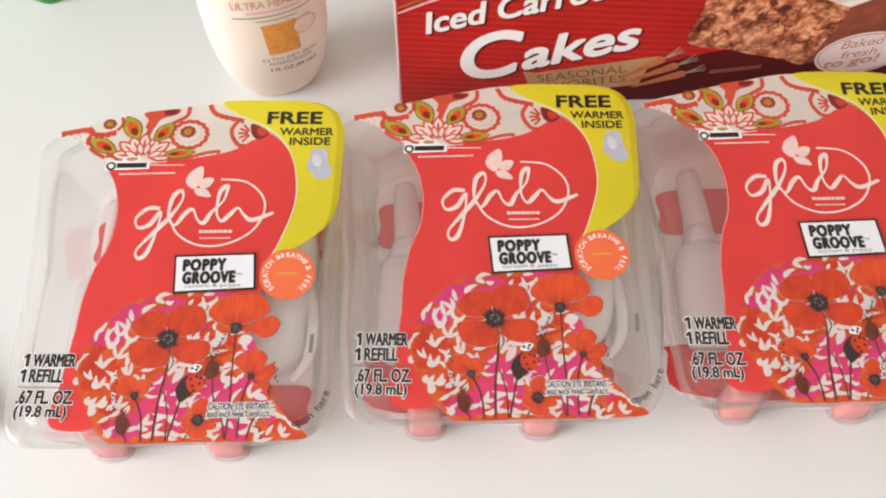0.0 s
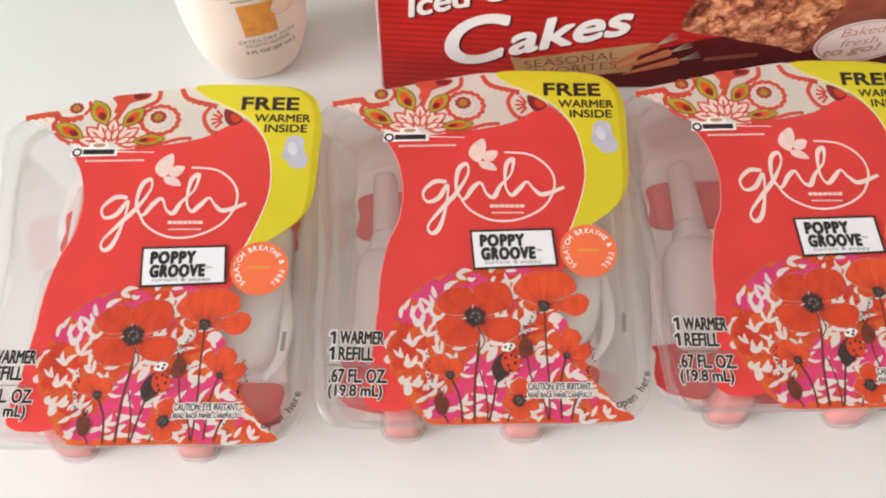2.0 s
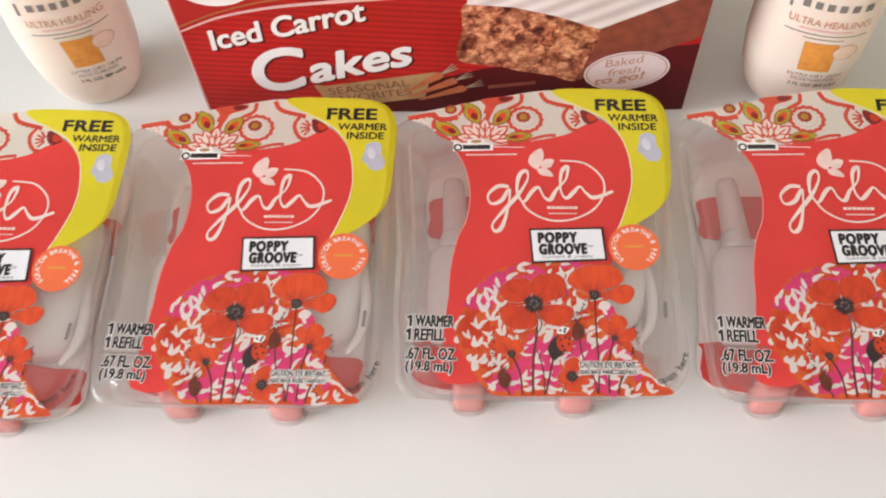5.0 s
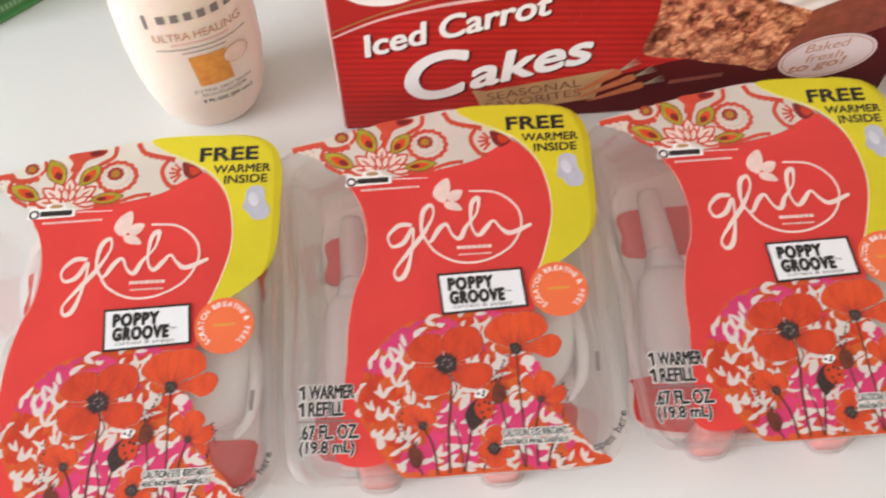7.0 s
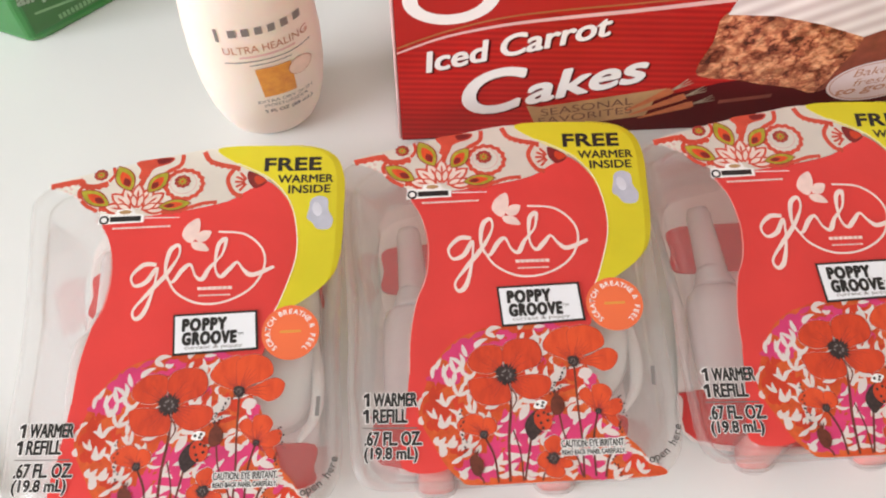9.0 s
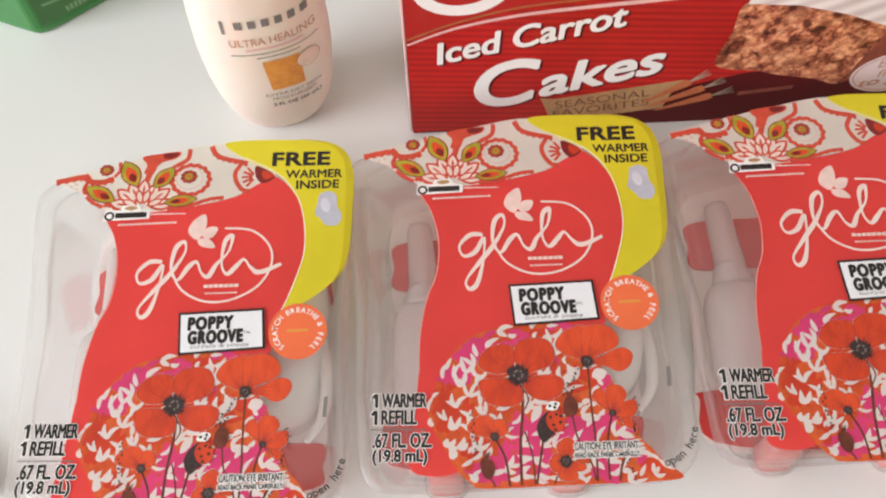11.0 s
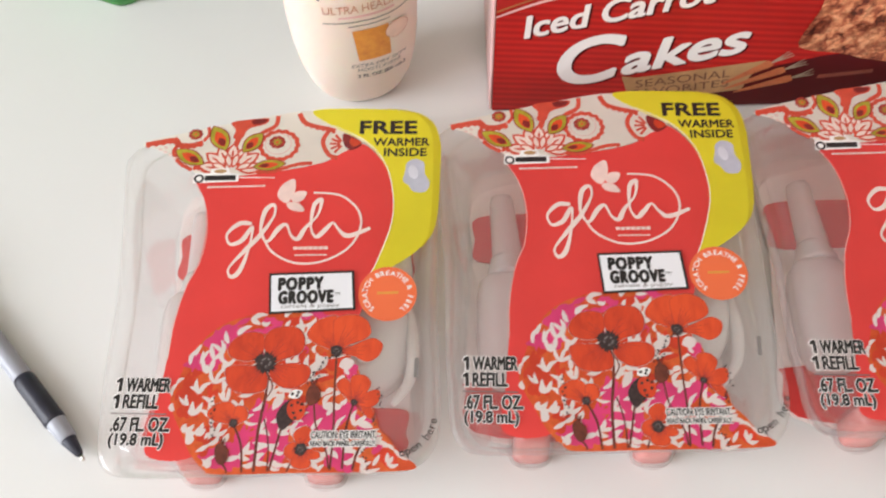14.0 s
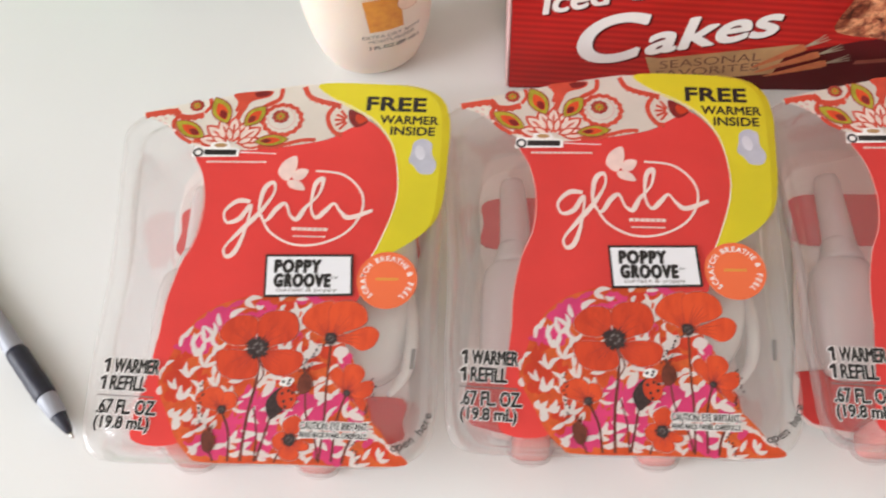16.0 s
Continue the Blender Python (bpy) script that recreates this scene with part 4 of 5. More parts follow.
def leaf_ground(parent, loop, z):
    """Magenta and vermilion patches, and cream leaf-shaped gaps between the printed leaves."""
    random.seed(21)
    for i, (x, y, rx, ry, rot) in enumerate(((-16.4, -20.4, 7.4, 4.2, 32), (-22.4, -29, 6.4, 3.6, 8), (0.5, -55.5, 3.6, 8.6, -22), (5.8, -59.5, 2.8, 6.4, -10), (-2.6, -47.6, 2.6, 5.6, -12),
                                             (20.6, -48.6, 6.2, 4.0, 12), (26.4, -46, 3.6, 2.6, 30), (27.4, -31.6, 2.6, 3.6, 20), (-13.6, -62.6, 7, 3.4, -18), (24.8, -61.4, 4.4, 5.0, 0),
                                             (12.4, -49.2, 4.4, 4.0, 0), (-7.6, -57.6, 2.4, 6.0, -14), (33.4, -54, 3.4, 2.0, -20), (-1.4, -13.6, 2.6, 1.4, 0))):
        part("leaf_patch", shape(oval(x, y, rx, ry, rot, 40, 0.16, 5 + i % 3), z + 0.0012 * i, 1), M_MAGENTA, parent, "magenta leaf print")
    for i, (x, y, rx, ry, rot) in enumerate(((-25.5, -42, 3.4, 7.0, 8), (-17, -54.5, 4.8, 3.6, 20), (40.5, -62, 5.0, 2.6, -35), (-10, -33, 3.4, 4.4, 0), (16.2, -33.6, 3.4, 3.0, 20), (7.4, -13.8, 5.0, 1.8, 4))):
        part("leaf_patch", shape(oval(x, y, rx, ry, rot, 40, 0.14, 6), z + 0.0005 + 0.0012 * i, 1), M_VERMILION, parent, "vermilion leaf print")
    # leaves of the print, and the cream gaps between them
    spots = []
    for _ in range(3000):
        x, y = random.uniform(-33, 50), random.uniform(-68, -10)
        if inside(x, y, loop) and all((x - a) ** 2 + (y - b) ** 2 > 3.5 ** 2 for a, b in spots):
            spots.append((x, y))
    layers = {"cream": bmesh.new(), "magenta": bmesh.new(), "vermilion": bmesh.new()}
    for i, (x, y) in enumerate(spots):
        flow = 58 + 70 * noise.noise(Vector((x * 0.06, y * 0.06, 3.1))) + (28 if x < -12 else -18)
        kind = "cream" if i % 9 < 6 else "magenta" if (x > -14 and y < -44) or y > -26 else "vermilion"
        wide = random.uniform(1.2, 2.0) * (1.0 if kind == "cream" else 1.5)
        turns = random.choice(((0,), (0, 46), (0, -52, 150), (0, 40, -38), (0, 170)))
        for turn in turns:
            a = radians(flow + turn + random.uniform(-14, 14))
            n, bend = random.uniform(2.8, 6.6), random.uniform(-1.0, 1.0)
            tip = (x + n * math.cos(a), y + n * math.sin(a))
            if not inside(*tip, loop):
                continue
            mid = (x + n * 0.5 * math.cos(a) - bend * math.sin(a), y + n * 0.5 * math.sin(a) + bend * math.cos(a))
            ribbon(layers[kind], [(x, y), mid, tip], wide, z + 0.02, 5, lambda u: math.sin(math.pi * min(1, 0.12 + 0.88 * u)) ** 1.1 + 0.02)
    for kind, mat, lift in (("cream", M_PALELEAF, 0.000012), ("magenta", M_MAGENTA, 0.0), ("vermilion", M_VERMILION, 0.000004)):
        for v in layers[kind].verts:
            v.co.z += lift + random.uniform(0, 0.000003)
        tagged(part("leaf_tracery", layers[kind], mat, parent, kind + " leaf shapes in the print"), kind="stuff")


def flowers(parent, z):
    for i, (pts, w) in enumerate((([(-0.3, -33), (-0.5, -41), (-1.9, -53.4), (-2.2, -67)], 0.95), ([(22.6, -26), (22.6, -41.6), (23, -54.1), (22.5, -66.4)], 0.7),
                                  ([(29.2, -44), (27, -53.1), (26.5, -66)], 0.7), ([(16, -44.4), (17.2, -51.9), (20.9, -60.1), (22, -66)], 0.6),
                                  ([(5.6, -52.6), (4.2, -59.6), (2.7, -66.8)], 0.75), ([(-10, -51.6), (-7.1, -58.3), (-6.1, -67.2)], 0.75),
                                  ([(-0.2, -49.3), (1.8, -57.5), (2.2, -66.9)], 0.5), ([(-13, -64), (-11.4, -66), (-11, -67.4)], 0.6), ([(11.5, -61), (9.5, -64.4), (8.6, -67)], 0.6),
                                  ([(33.6, -56), (31, -61), (29.8, -66.4)], 0.8), ([(-0.6, -33.4), (1.6, -38), (-0.6, -43), (-1.6, -49)], 0.45))):
        part("stem", curve_band(pts, w, z + 0.003 * i), M_BUD, parent, "thin dark printed stem")
    poppy(parent, -1.4, -29.2, (((2.0, -30.3), (9.2, -29.5), (13.7, -31.2), (12.9, -36), (7.6, -38.5), (2.6, -36.8), (-0.2, -32.4)),
                                ((-14.5, -31), (-7.3, -30.3), (-1.7, -31.9), (-0.5, -38.3), (-5.7, -40.3), (-11.8, -39.1), (-14.2, -35.3)),
                                ((-14.2, -22.2), (-9.9, -18.4), (-3.6, -18.6), (-2.3, -23.6), (-5.1, -28), (-10.3, -28.4), (-14.3, -26.1)),
                                ((-2.3, -23.6), (-1.5, -18.1), (2.8, -16), (9, -16.7), (11.4, -21.3), (10, -25.7), (5.2, -27.7), (1.0, -28.7))), M_PETAL, 4.9, z + 0.06)
    poppy(parent, 22.4, -25.0, (((12.1, -18.5), (14.4, -14.6), (17.8, -12.5), (22, -12), (21.2, -18.8), (22.3, -24.9), (17.9, -23.3), (13.9, -21.3)),
                                ((24, -25.5), (29.4, -22.3), (34.8, -20.3), (38.2, -22.6), (36.7, -27), (32.9, -28.8), (29, -27)),
                                ((21.5, -13.1), (27.3, -11.3), (32.4, -13.5), (34, -18), (31.7, -20.7), (26.3, -22.8), (22.7, -24.9), (21.2, -18.8))), M_PETAL2, 2.7, z + 0.06)
    poppy(parent, 29.4, -43.6, (((23.2, -37.2), (26, -34.8), (28.5, -38.1), (29.3, -43.4), (25.7, -40.9)), ((31.4, -44.5), (34.8, -45.1), (36.6, -49.1), (34, -48.7)),
                                ((28.3, -34.3), (32.4, -33.9), (34.7, -36.6), (33.4, -39.8), (29.8, -43.5), (28.2, -39.1)),
                                ((30.1, -43.4), (33.9, -39.8), (37.5, -39.4), (37.6, -43.1), (34.3, -45.3))), M_PETAL2, 1.5, z + 0.06)
    poppy(parent, -10.3, -50.7, (((-18.6, -45.7), (-14, -43.2), (-10.2, -45.1), (-10.3, -50.6), (-15.3, -50.2), (-19, -48.3)),
                                 ((-10, -45.1), (-6.5, -45.5), (-6, -49.2), (-10, -50.9))), M_PETAL2, 1.9, z + 0.05)
    poppy(parent, 12.6, -59.6, (((10.3, -53.7), (13.7, -51.6), (16.2, -53.9), (15.3, -56.9), (12.7, -58.3), (10.4, -56.3)),
                                ((7.4, -59.2), (10.3, -57), (12.3, -59.8), (10.4, -63), (7.8, -61.9)),
                                ((9.8, -63.3), (12.8, -60.9), (16.2, -63.9), (14.5, -66.1), (10.7, -65.5)),
                                ((13.3, -59.4), (18.4, -60.5), (18.6, -62.5), (15.3, -62.7))), M_PETAL2, 2.7, z + 0.05)
    for cx, cy, rx, ry, rot in ((15.5, -41, 2.5, 3.7, -6), (-13.2, -61.2, 2.3, 3.7, 12)):
        part("bud", shape(oval(cx, cy, rx, ry, rot, 20, 0.05, 3), z + 0.3, 1), M_BUD, parent, "brown seed bud")
        crown = bmesh.new()
        for k in (-1, 0, 1):
            ribbon(crown, [(cx, cy + ry * 0.8), (cx - 0.3 + k * 1.1, cy + ry + 1.6)], 0.7, z + 0.29, 2, lambda u: 1.1 - 0.7 * u)
        part("bud_crown", crown, M_BUD, parent, "little crown of the bud")
    bug = part("ladybird_leaf", shape([(3.7, -48.4), (6.2, -43.8), (10.9, -41.5), (11.3, -47.6), (8.2, -51.4), (5.6, -53.1)], z + 0.3, 5), M_SEED, parent, "dark leaf under the ladybird")
    part("ladybird_wing", shape(oval(10.2, -46, 3.1, 3.9, 12, 24), z + 0.34, 1), M_PETAL, bug, "red spotted wing case")
    part("ladybird_head", shape(oval(9.6, -40.6, 2.4, 1.6, 20, 20, 0.08, 4), z + 0.33, 1), M_WHITE, bug, "white spotted head")
    sp = bmesh.new()
    for i, (x, y) in enumerate(((8.6, -44.6), (10.6, -43.6), (9.4, -47.2), (11.8, -46.4), (12, -44.2), (10, -49), (8.6, -40.6), (10.2, -41.2), (10.6, -40))):
        flat(sp, oval(x, y, 0.55, 0.55, 0, 10), z + 0.38)
    part("wing_spots", sp, M_SEED, bug)
    dots = bmesh.new()
    random.seed(5)
    for x0, y0, x1, y1, k in ((14, -35, 20.5, -26.5, 12), (37.4, -38, 38.6, -46, 8), (36, -47.5, 37, -51, 6), (-18, -42, -16.5, -57, 14), (33, -60, 35, -66, 7), (14, -36.5, 17, -34.5, 6)):
        for i in range(k):
            t = i / (k - 1)
            flat(dots, oval(x0 + (x1 - x0) * t + random.uniform(-0.7, 0.7), y0 + (y1 - y0) * t + random.uniform(-0.5, 0.5), 0.36, 0.36, 0, 8), z + 0.34)
    tagged(part("pollen_dots", dots, M_SEED, parent, "scattered dark dots"), kind="stuff")
    for i, (cx, cy, lx, ly, rot) in enumerate(((17.6, -29.6, 3.4, 1.8, 55), (26.2, -29.6, 2.8, 2.2, 20), (4, -43, 3.6, 1.5, 60), (24.6, -36, 2.6, 1.6, 70), (33, -51, 3.2, 1.3, -20))):
        part("pale_leaf", shape(leaf_loop(cx, cy, lx, ly, rot), z - 0.012 + 0.002 * i, 1), M_PALELEAF, parent, "pale printed leaf")


pack = build_pack()
pack.matrix_world = pose(0.020, 0.185, 0.0, 0, 0, 0.3)
for x, y, rz, lab in ((-0.0970, 0.1768, 0.2, "clear blister pack with a coral red label, beside the pen"),
                      (0.1380, 0.1915, 0.5, "clear blister pack with poppy label, before the cake box"),
                      (0.2590, 0.1935, 0.0, "clear blister pack with poppy label, before a lotion bottle")):
    tagged(copy_thing(pack, pose(x, y, 0.0, 0, 0, rz)), lab)

# ---- cake carton ----
BW, BH, BD = 0.230, 0.128, 0.075


def build_carton():
    """A printed folding carton; its front is drawn in millimetres from the lower left corner."""
    ob = thing("cake_box", "red printed cardboard box of iced carrot cakes standing on the table", "food box")
    part("carton", block(0, BW, 0.0008, BD, 0.0, BH, 0.0012, 2), M_BOX, ob, "crimson folded carton")
    part("side_panel", block(-0.0006, -0.0001, 0.003, BD - 0.002, 0.002, BH - 0.002, 0.0002, 1), M_ROSE, ob, "pale rose printed side panel")
    part("carton_edge", block(-0.0005, 0.0007, 0.0002, 0.0016, 0.001, BH - 0.001, 0.0003, 1), M_ROSE, ob, "worn pale carton edge")
    part("top_flap", block(0.001, BW - 0.001, 0.004, BD * 0.62, BH - 0.0002, BH + 0.0006, 0.0002, 1), M_BOX, ob, "closed top flap")

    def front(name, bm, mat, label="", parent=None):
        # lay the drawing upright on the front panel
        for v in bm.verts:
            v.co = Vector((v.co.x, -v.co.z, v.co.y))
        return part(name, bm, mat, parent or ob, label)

    front("front_panel", shape([(0.8, 0.8), (229.2, 0.8), (229.2, 127), (0.8, 127)], 0.05, 1), M_BOXSTRIPE, "red panel of fine printed lines")
    front("bright_field", shape([(0.8, 127), (0.8, 62.5), (10, 67), (20, 71.5), (40, 77.5), (61, 80.5), (92, 83), (123, 86), (160, 92), (229.2, 105), (229.2, 127)], 0.15, 1),
          M_BOXBRIGHT, "brighter red upper field")
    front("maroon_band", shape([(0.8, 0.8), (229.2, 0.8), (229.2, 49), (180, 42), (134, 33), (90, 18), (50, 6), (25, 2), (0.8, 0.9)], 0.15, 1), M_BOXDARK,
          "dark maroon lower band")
    bm = bmesh.new()
    ribbon(bm, [(0.9, 63.5), (19, 72), (40, 78.6), (61, 81.6), (92, 84), (123, 87)], 0.9, 0.25)
    front("gold_line", bm, M_GOLD)
    bm = bmesh.new()
    ribbon(bm, [(0.9, 60.5), (19, 69), (40, 74.4), (61, 77.2), (92, 80), (128, 84)], 2.0, 0.25, 8, lambda t: 0.5 + 0.8 * t)
    front("rose_band", bm, M_ROSE, "pale rose swoosh")
    # maker's mark, as plain white shapes
    mk = bmesh.new()
    ring(mk, 22, 91, 18, 14.5, 5.6, 0.3, 8)
    ring(mk, 60, 101, 14, 12, 5.0, 0.32, 8)
    flat(mk, smooth_loop([(80, 89.5), (100, 90.5), (126, 92.5), (114, 97.5), (90, 96.5)], 5), 0.3)
    front("maker_mark", mk, M_WHITE, "white rounded maker shapes")
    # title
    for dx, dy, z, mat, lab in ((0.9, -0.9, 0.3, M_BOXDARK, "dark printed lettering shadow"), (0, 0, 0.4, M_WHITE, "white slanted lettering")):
        front("title_word", word("Iced Carrot", 12.6 + dx, 48.0 + dy, 74.5, 12.2, z, 14.8, 0.45, 0.34), mat, lab)
        front("title_word", word("C", 29.5 + dx, 17.5 + dy, 27, 28, z, 10, 1.05, 0.28), mat, lab)
        front("title_word", word("akes", 54.5 + dx, 24.0 + dy, 51, 17.5, z, 15.5, 0.8, 0.34), mat, lab)
    # seasonal tag and carrots
    tag = front("seasonal_tag", shape([(54, 22.5), (60, 21.5), (82, 25.5), (112, 31), (108, 22), (106, 12), (82, 8), (60, 4), (57.5, 12)], 0.3, 1), M_TAN, "tan banner tag")
    front("tag_word", word("SEASONAL", 61, 14.6, 39, 5.2, 0.36, 9, 0.0), M_TANINK, "", tag)
    front("tag_word", word("FAVORITES", 60.5, 8.2, 40, 5.0, 0.36, 9, 0.0), M_TANINK, "", tag)
    for i, (x, y, L, rot) in enumerate(((97, 16, 22, 38), (99, 13, 25, 29), (103, 10.5, 24, 22))):
        c, s = math.cos(radians(rot)), math.sin(radians(rot))
        bm = bmesh.new()
        ribbon(bm, [(x, y), (x + c * L * 0.5, y + s * L * 0.5), (x + c * L, y + s * L)], 5.2, 0.4 + 0.05 * i, 8, lambda t: 0.15 + 0.9 * t if t < 0.9 else 0.8)
        car = front("carrot", bm, M_CARROT, "printed orange carrot")
        bm = bmesh.new()
        for k in (-10, 2, 14):
            cc, ss = math.cos(radians(rot + k)), math.sin(radians(rot + k))
            ex, ey = x + c * L, y + s * L
            ribbon(bm, [(ex, ey), (ex + cc * 5, ey + ss * 5), (ex + cc * 9, ey + ss * 9.5)], 0.9, 0.4 + 0.05 * i, 4, lambda t: 1 - 0.7 * t)
        front("stalk", bm, M_STALK, "pale green stalks", car)
    # cake picture
    cake = front("cake_picture", shape([(126, 77), (124.5, 60), (121.5, 42), (128, 37), (140, 35), (152, 31), (165, 28), (176, 24), (180, 38), (184, 60), (165, 69), (146, 74)],
                                       0.5, 3), M_CRUMB, "picture of crumbly brown cake")
    front("cake_side", shape([(183, 61), (177, 24), (200, 38), (229, 54), (229, 85), (205, 72)], 0.45, 1), M_CRUMBSIDE, "dark cake side", cake)
    front("icing", shape([(126.5, 76), (128, 84), (135, 90), (150, 104), (229, 119), (229, 85), (205, 71.5), (184, 59.5), (165, 68), (146, 74)], 0.6, 1), M_ICING,
          "white striped icing", cake)
    badge = front("badge", shape(oval(199, 31, 19.5, 13.5, 12, 44), 0.7, 1), M_BADGE, "pale oval badge")
    bm = bmesh.new()
    ring(bm, 199, 31, 18.4, 12.4, 0.5, 0.76, 12, 44)
    front("badge_line", bm, M_COPPER, "", badge)
    front("badge_word", word("Baked", 189, 33.6, 18, 5.2, 0.76, 12, 0.0, 0.25), M_COPPER, "", badge)
    front("badge_word", word("fresh", 191, 27.4, 15, 4.8, 0.76, 12, 0.0, 0.25), M_COPPER, "", badge)
    front("badge_word", word("to go!", 186, 19.6, 23, 6.4, 0.76, 12, 0.2, 0.25), M_COPPER, "", badge)
    front("small_print_bar", shape([(136, 18.5), (158, 21.5), (158, 24), (136, 21)], 0.35, 1), M_CRUMBSIDE, "faint bar of small print")
    return ob


carton = build_carton()
carton.matrix_world = pose(-0.0192, 0.2805, 0.0, 0, 0, 1.4)

# ---- lotion bottles ----
LW, LD = 0.0266, 0.0205
LPROF = ((0.0, 0.54), (0.0012, 0.63), (0.005, 0.73), (0.012, 0.835), (0.022, 0.92), (0.036, 0.98), (0.052, 1.0), (0.070, 0.975), (0.086, 0.925),
         (0.100, 0.86), (0.110, 0.72), (0.117, 0.52), (0.120, 0.42))


def girth(z):
    for (a, k), (b, l) in zip(LPROF, LPROF[1:]):
        if z <= b:
            return k + (l - k) * (z - a) / (b - a)
    return LPROF[-1][1]


def build_lotion():
    ob = thing("lotion_bottle", "cream pink plastic lotion bottle standing on the table", "lotion bottle", "lotion bottles")
    bm = bmesh.new()
    loft(bm, [[(LW * k * math.copysign(abs(math.cos(a)) ** 0.9, math.cos(a)), LD * min(1, k * 1.02) * math.copysign(abs(math.sin(a)) ** 0.9, math.sin(a)), z)
               for a in (2 * math.pi * i / 56 for i in range(56))] for z, k in LPROF])
    part("body", bm, M_LOTION, ob, "oval pink cream bottle body", True)
    part("cap", lathe([(0.0125, 0.1195), (0.0132, 0.121), (0.0128, 0.140), (0.0115, 0.1425), (0.004, 0.143)], 36), M_LID, ob, "round flip cap", True)

    def wrap(name, bm, mat, lift=0.25, label=""):
        # drawings in millimetres: x across the front, y up the bottle
        for _ in range(3):
            bmesh.ops.subdivide_edges(bm, edges=[e for e in bm.edges if e.calc_length() > 0.0025], cuts=1, use_grid_fill=True)
        for v in bm.verts:
            x, z = v.co.x + 3.2 * MM, v.co.y
            k = girth(z)
            t = max(-0.98, min(0.98, x / (LW * k)))
            a = math.acos(abs(t) ** (1 / 0.9))
            v.co = Vector((x, -LD * min(1, k * 1.02) * math.sin(a) ** 0.9 - lift * MM, z))
        bmesh.ops.recalc_face_normals(bm, faces=bm.faces)
        return part(name, bm, mat, ob, label)

    # brand word as plain dark blocks of its size
    for i in range(7):
        x, lo, wide = -17 + i * 5.0, 72.6 if i == 0 else 75.0, 1.2 if i == 0 else 2.9
        wrap("brand_block", shape([(x, lo), (x + wide, lo), (x + wide, 79.4 if i == 0 else 78.8), (x, 79.4 if i == 0 else 78.8)], 0, 1), M_GREYINK, 0.25, "dark block of the brand mark")
    wrap("line_word", word("ULTRA HEALING", -15.5, 65.6, 33, 4.0, 0), M_COPPER, 0.25, "copper lettering")
    bm = bmesh.new()
    flat(bm, [(-10, 62.8), (12, 62.8), (12, 63.9), (-10, 63.9)])
    wrap("copper_bar", bm, M_ROSE, 0.25, "pale copper bar of small print")
    bm = bmesh.new()
    flat(bm, [(-16, 60.3), (18, 60.3), (18, 60.8), (-16, 60.8)])
    flat(bm, [(-7, 57.9), (10, 57.9), (10, 58.4), (-7, 58.4)])
    wrap("small_print_bar", bm, M_GREYINK, 0.25, "fine grey bars of small print")
    wrap("amber_square", shape([(-5.5, 55.6), (9, 55.6), (9.2, 37.5), (-4.2, 37.5)], 0, 1), M_AMBER, 0.4, "amber printed square")
    wrap("seal", shape(oval(12.4, 50.6, 4.8, 4.6, 0, 24), 0, 1), M_SEAL, 0.55, "round pale copper seal")
    bm = bmesh.new()
    ring(bm, 12.4, 50.6, 4.9, 4.7, 0.25, 0)
    wrap("seal_line", bm, M_COPPER, 0.65)
    wrap("care_word", word("EXTRA DRY SKIN", -7.5, 33.0, 23, 2.2, 0), M_GREYINK)
    wrap("care_word", word("MOISTURIZER", -5.2, 29.9, 18.5, 2.1, 0), M_GREYINK)
    wrap("volume_word", word("3 FL OZ (89 mL)", -5.6, 24.8, 20.5, 3.0, 0, 0, 0.08), M_GREYINK)
    return ob


lotion = build_lotion()
lotion.matrix_world = pose(-0.0760, 0.2985, 0.0, 0, 0, 12)
tagged(copy_thing(lotion, pose(0.2605, 0.3015, 0.0, 0, 0, -15)), "cream pink plastic lotion bottle standing beside the cake box")

# ---- green cleaner bottle ----


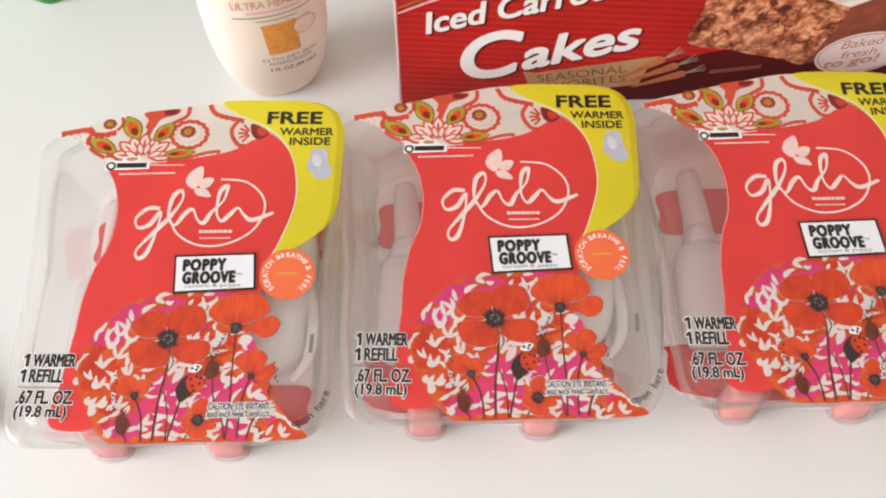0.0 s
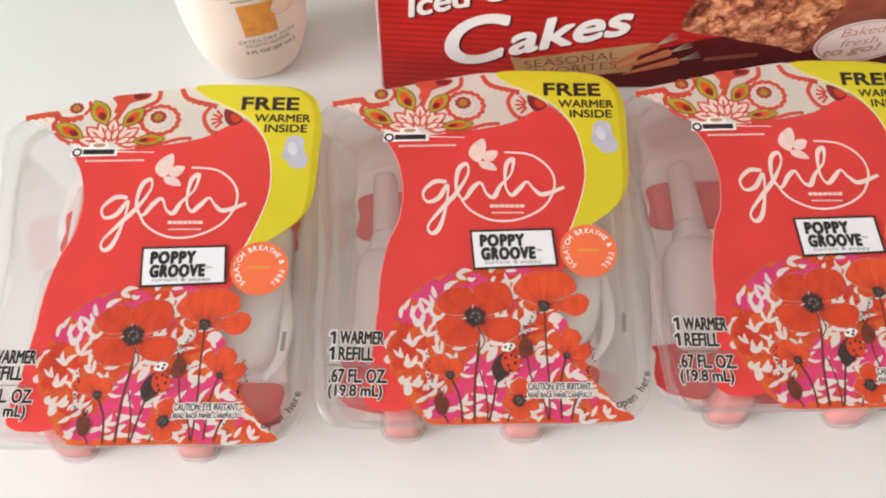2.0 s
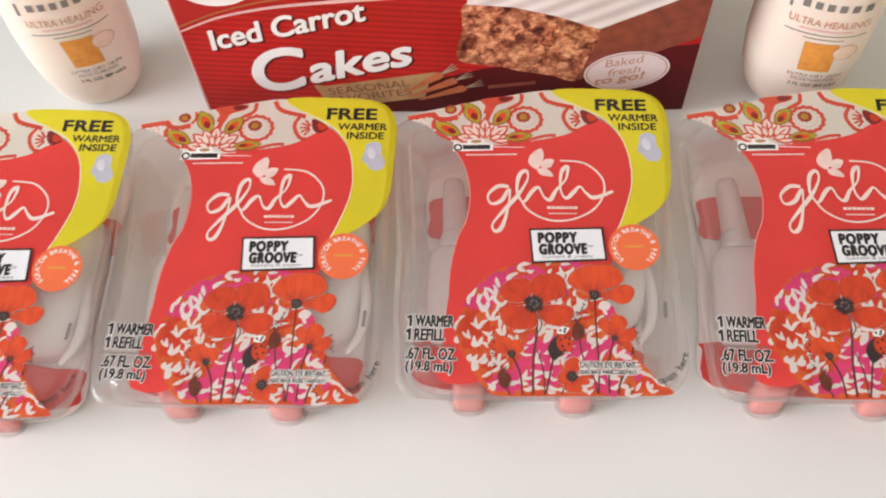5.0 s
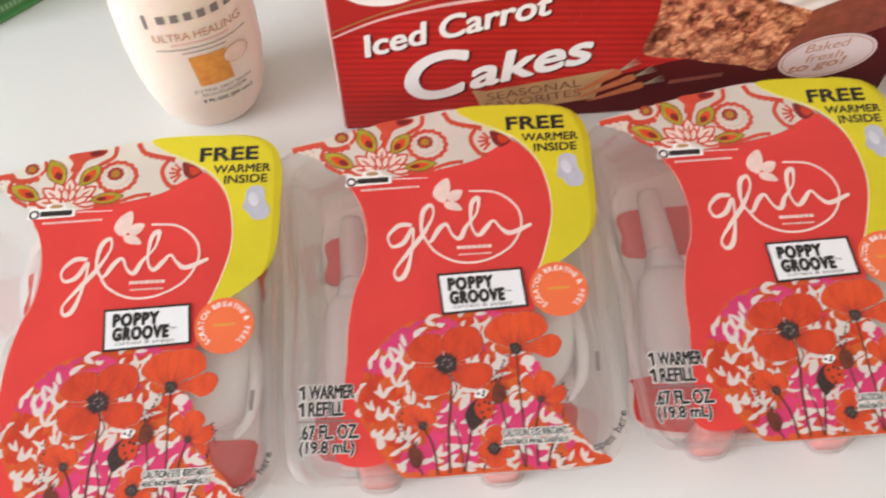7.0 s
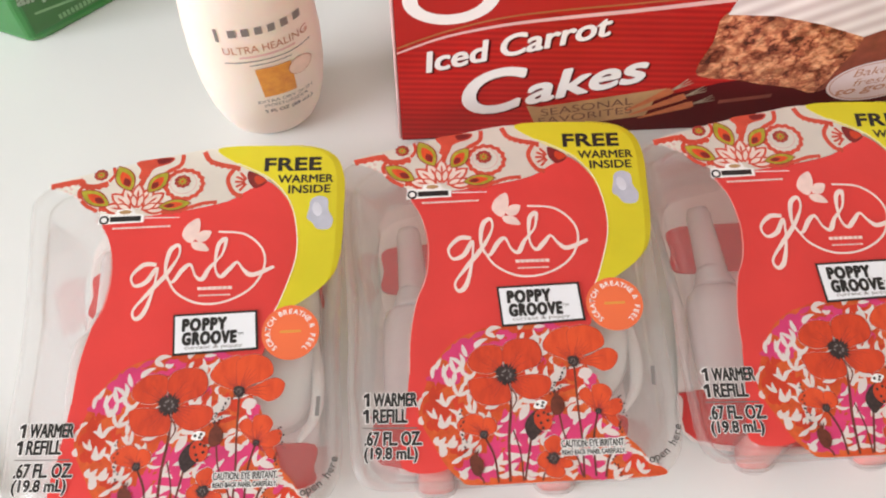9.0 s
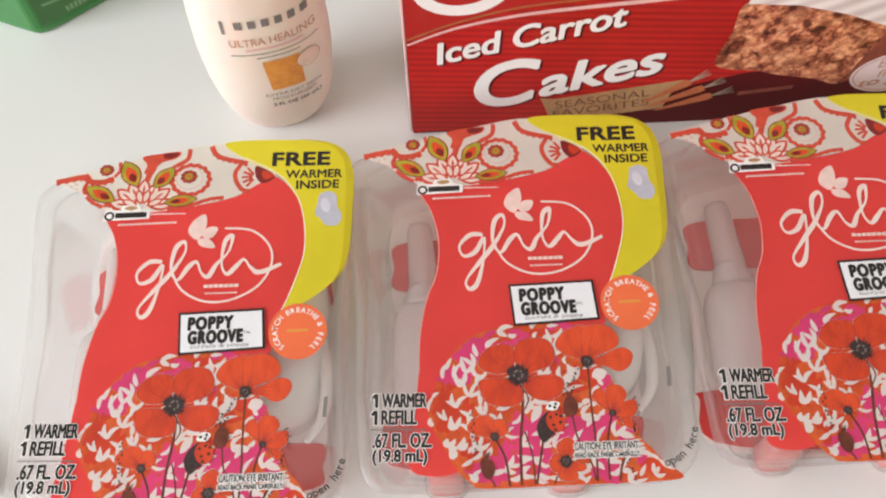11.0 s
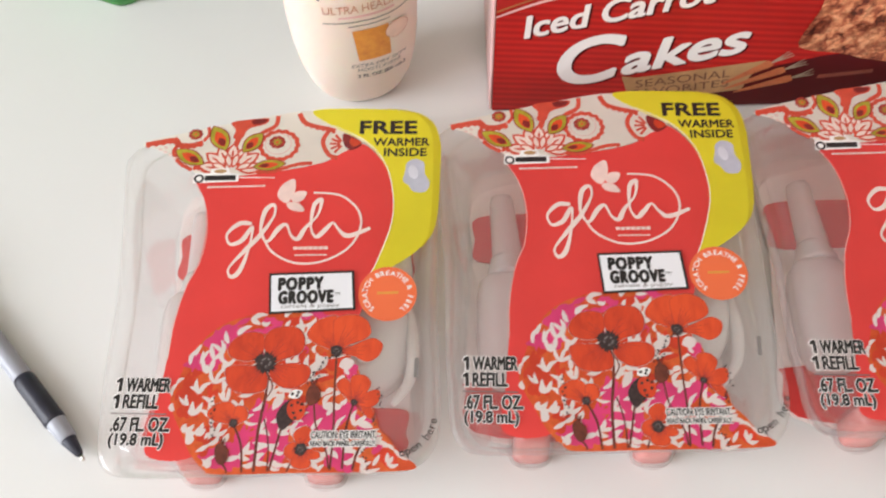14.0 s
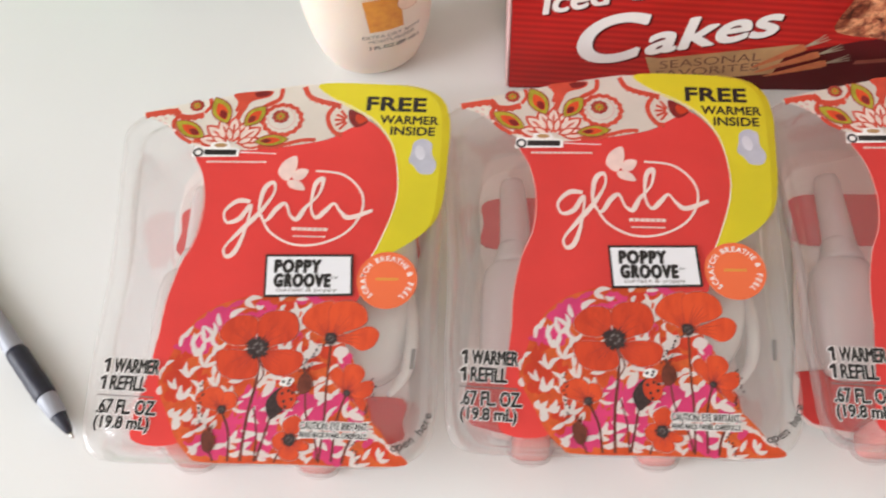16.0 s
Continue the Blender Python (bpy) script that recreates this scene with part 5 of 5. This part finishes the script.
def build_cleaner():
    """A faceted bottle with one broad label face; drawn with the near corner at the origin and the label face along x."""
    ob = thing("cleaner_bottle", "green translucent all-purpose cleaner bottle standing on the table", "cleaner bottle")
    foot = [(0, 0), (86, 0), (96, 30), (80, 66), (14, 78), (-19, 64), (-24, 45), (-17, 27.5)]

    def loop(k, z):
        out = []
        n = len(foot)
        for i in range(n):
            a, b, c = Vector(foot[i - 1]), Vector(foot[i]), Vector(foot[(i + 1) % n])
            for s in range(6):
                t = s / 5
                p, q = b.lerp(a, 0.13 * (1 - t)), b.lerp(c, 0.13 * t)
                p = p.lerp(q, t)
                p = Vector((34, 32)) + (p - Vector((34, 32))) * k
                out.append((p.x * MM, p.y * MM, z))
        return out

    bm = bmesh.new()
    loft(bm, [loop(0.96, 0.0), loop(0.985, 0.0006), loop(0.997, 0.0018), loop(1.0, 0.0035)], True, False)
    part("base", bm, M_GREENBASE, ob, "thick base, green lightened for refracted light", True)
    bm = bmesh.new()
    loft(bm, [loop(1.0, 0.0035), loop(0.998, 0.10), loop(0.97, 0.135), loop(0.8, 0.165), loop(0.45, 0.185), loop(0.32, 0.19), loop(0.32, 0.205)], False, True)
    part("body", bm, M_GREEN, ob, "green bottle body")
    cap = lathe([(0.015, 0.204), (0.016, 0.206), (0.016, 0.225), (0.014, 0.228)], 30)
    bmesh.ops.translate(cap, vec=(0.034, 0.032, 0), verts=cap.verts)
    part("cap", cap, M_WHITE, ob, "white screw cap", True)

    def front(name, bm, mat, lift, label=""):
        for v in bm.verts:
            v.co = Vector((v.co.x, -lift * MM, v.co.y))
        return part(name, bm, mat, ob, label)

    front("label", shape([(2, 6.2), (80, 6.2), (80, 60), (80, 100), (4, 100)], 0, 1), M_GREENLABEL, 0.4, "dark green printed label")
    front("label_word", word("all-purpose", 0.5, 24, 42, 9.0, 0, -12, 0.35), M_GREENTEXT, 0.6, "pale green lettering")
    bm = bmesh.new()
    flat(bm, [(6, 17), (32, 12.5), (32, 14), (6, 18.5)])
    front("label_bar", bm, M_GREENFAINT, 0.6, "faint bar of small print")
    bm = bmesh.new()
    for i in range(12):
        flat(bm, [(15 + i * 2.1, 7.4), (16.4 + i * 2.1, 7.4), (16.4 + i * 2.1, 10.6), (15 + i * 2.1, 10.6)])
    tagged(front("small_print", bm, M_GREENFAINT, 0.6, "row of pale small print marks"), kind="stuff")
    return ob


cleaner = build_cleaner()
cleaner.matrix_world = pose(-0.1885, 0.3385, 0.0, 0, 0, 37)

# ---- pen ----


def build_pen():
    ob = thing("ballpoint_pen", "grey ballpoint pen with a navy rubber grip, on the table", "pen")
    def bar(name, prof, mat, label, parent=None, n=28):
        bm = lathe([(r * 0.82, z * 0.95) for r, z in prof], n)
        bmesh.ops.rotate(bm, cent=(0, 0, 0), matrix=Matrix.Rotation(radians(90), 3, "Y"), verts=bm.verts)
        return part(name, bm, mat, parent or ob, label, True)
    bar("tip", [(0.0003, -0.0002), (0.0008, 0.0004), (0.0011, 0.003)], M_STEEL, "silver ball tip")
    bar("nose_cone", [(0.0012, 0.0026), (0.0019, 0.0036), (0.0034, 0.0102), (0.0035, 0.0108)], M_GRIP, "black nose cone")
    bar("front_sleeve", [(0.0036, 0.0108), (0.0040, 0.0112), (0.0046, 0.0198), (0.0046, 0.0202)], M_PENGREY, "grey front sleeve")
    grip = [(0.0046, 0.0202)]
    for i in range(13):
        grip += [(0.0050 + 0.00012 * (i % 2), 0.0207 + i * 0.00187)]
    bar("grip", grip + [(0.0047, 0.0446)], M_GRIP, "ribbed navy rubber grip")
    bar("barrel", [(0.0044, 0.0446), (0.0046, 0.0453), (0.0045, 0.118), (0.0042, 0.128), (0.0036, 0.130)], M_PENGREY, "grey plastic barrel")
    bar("push_button", [(0.0022, 0.1298), (0.0024, 0.137), (0.0018, 0.139)], M_GRIP, "dark push button")
    part("clip", block(0.088, 0.128, -0.0012, 0.0012, 0.0038, 0.0052, 0.0005, 2), M_PENGREY, ob, "grey pocket clip")
    return ob


pen = build_pen()
pen.matrix_world = pose(-0.1676, 0.1234, 0.0042, 0, 0, 132.4)
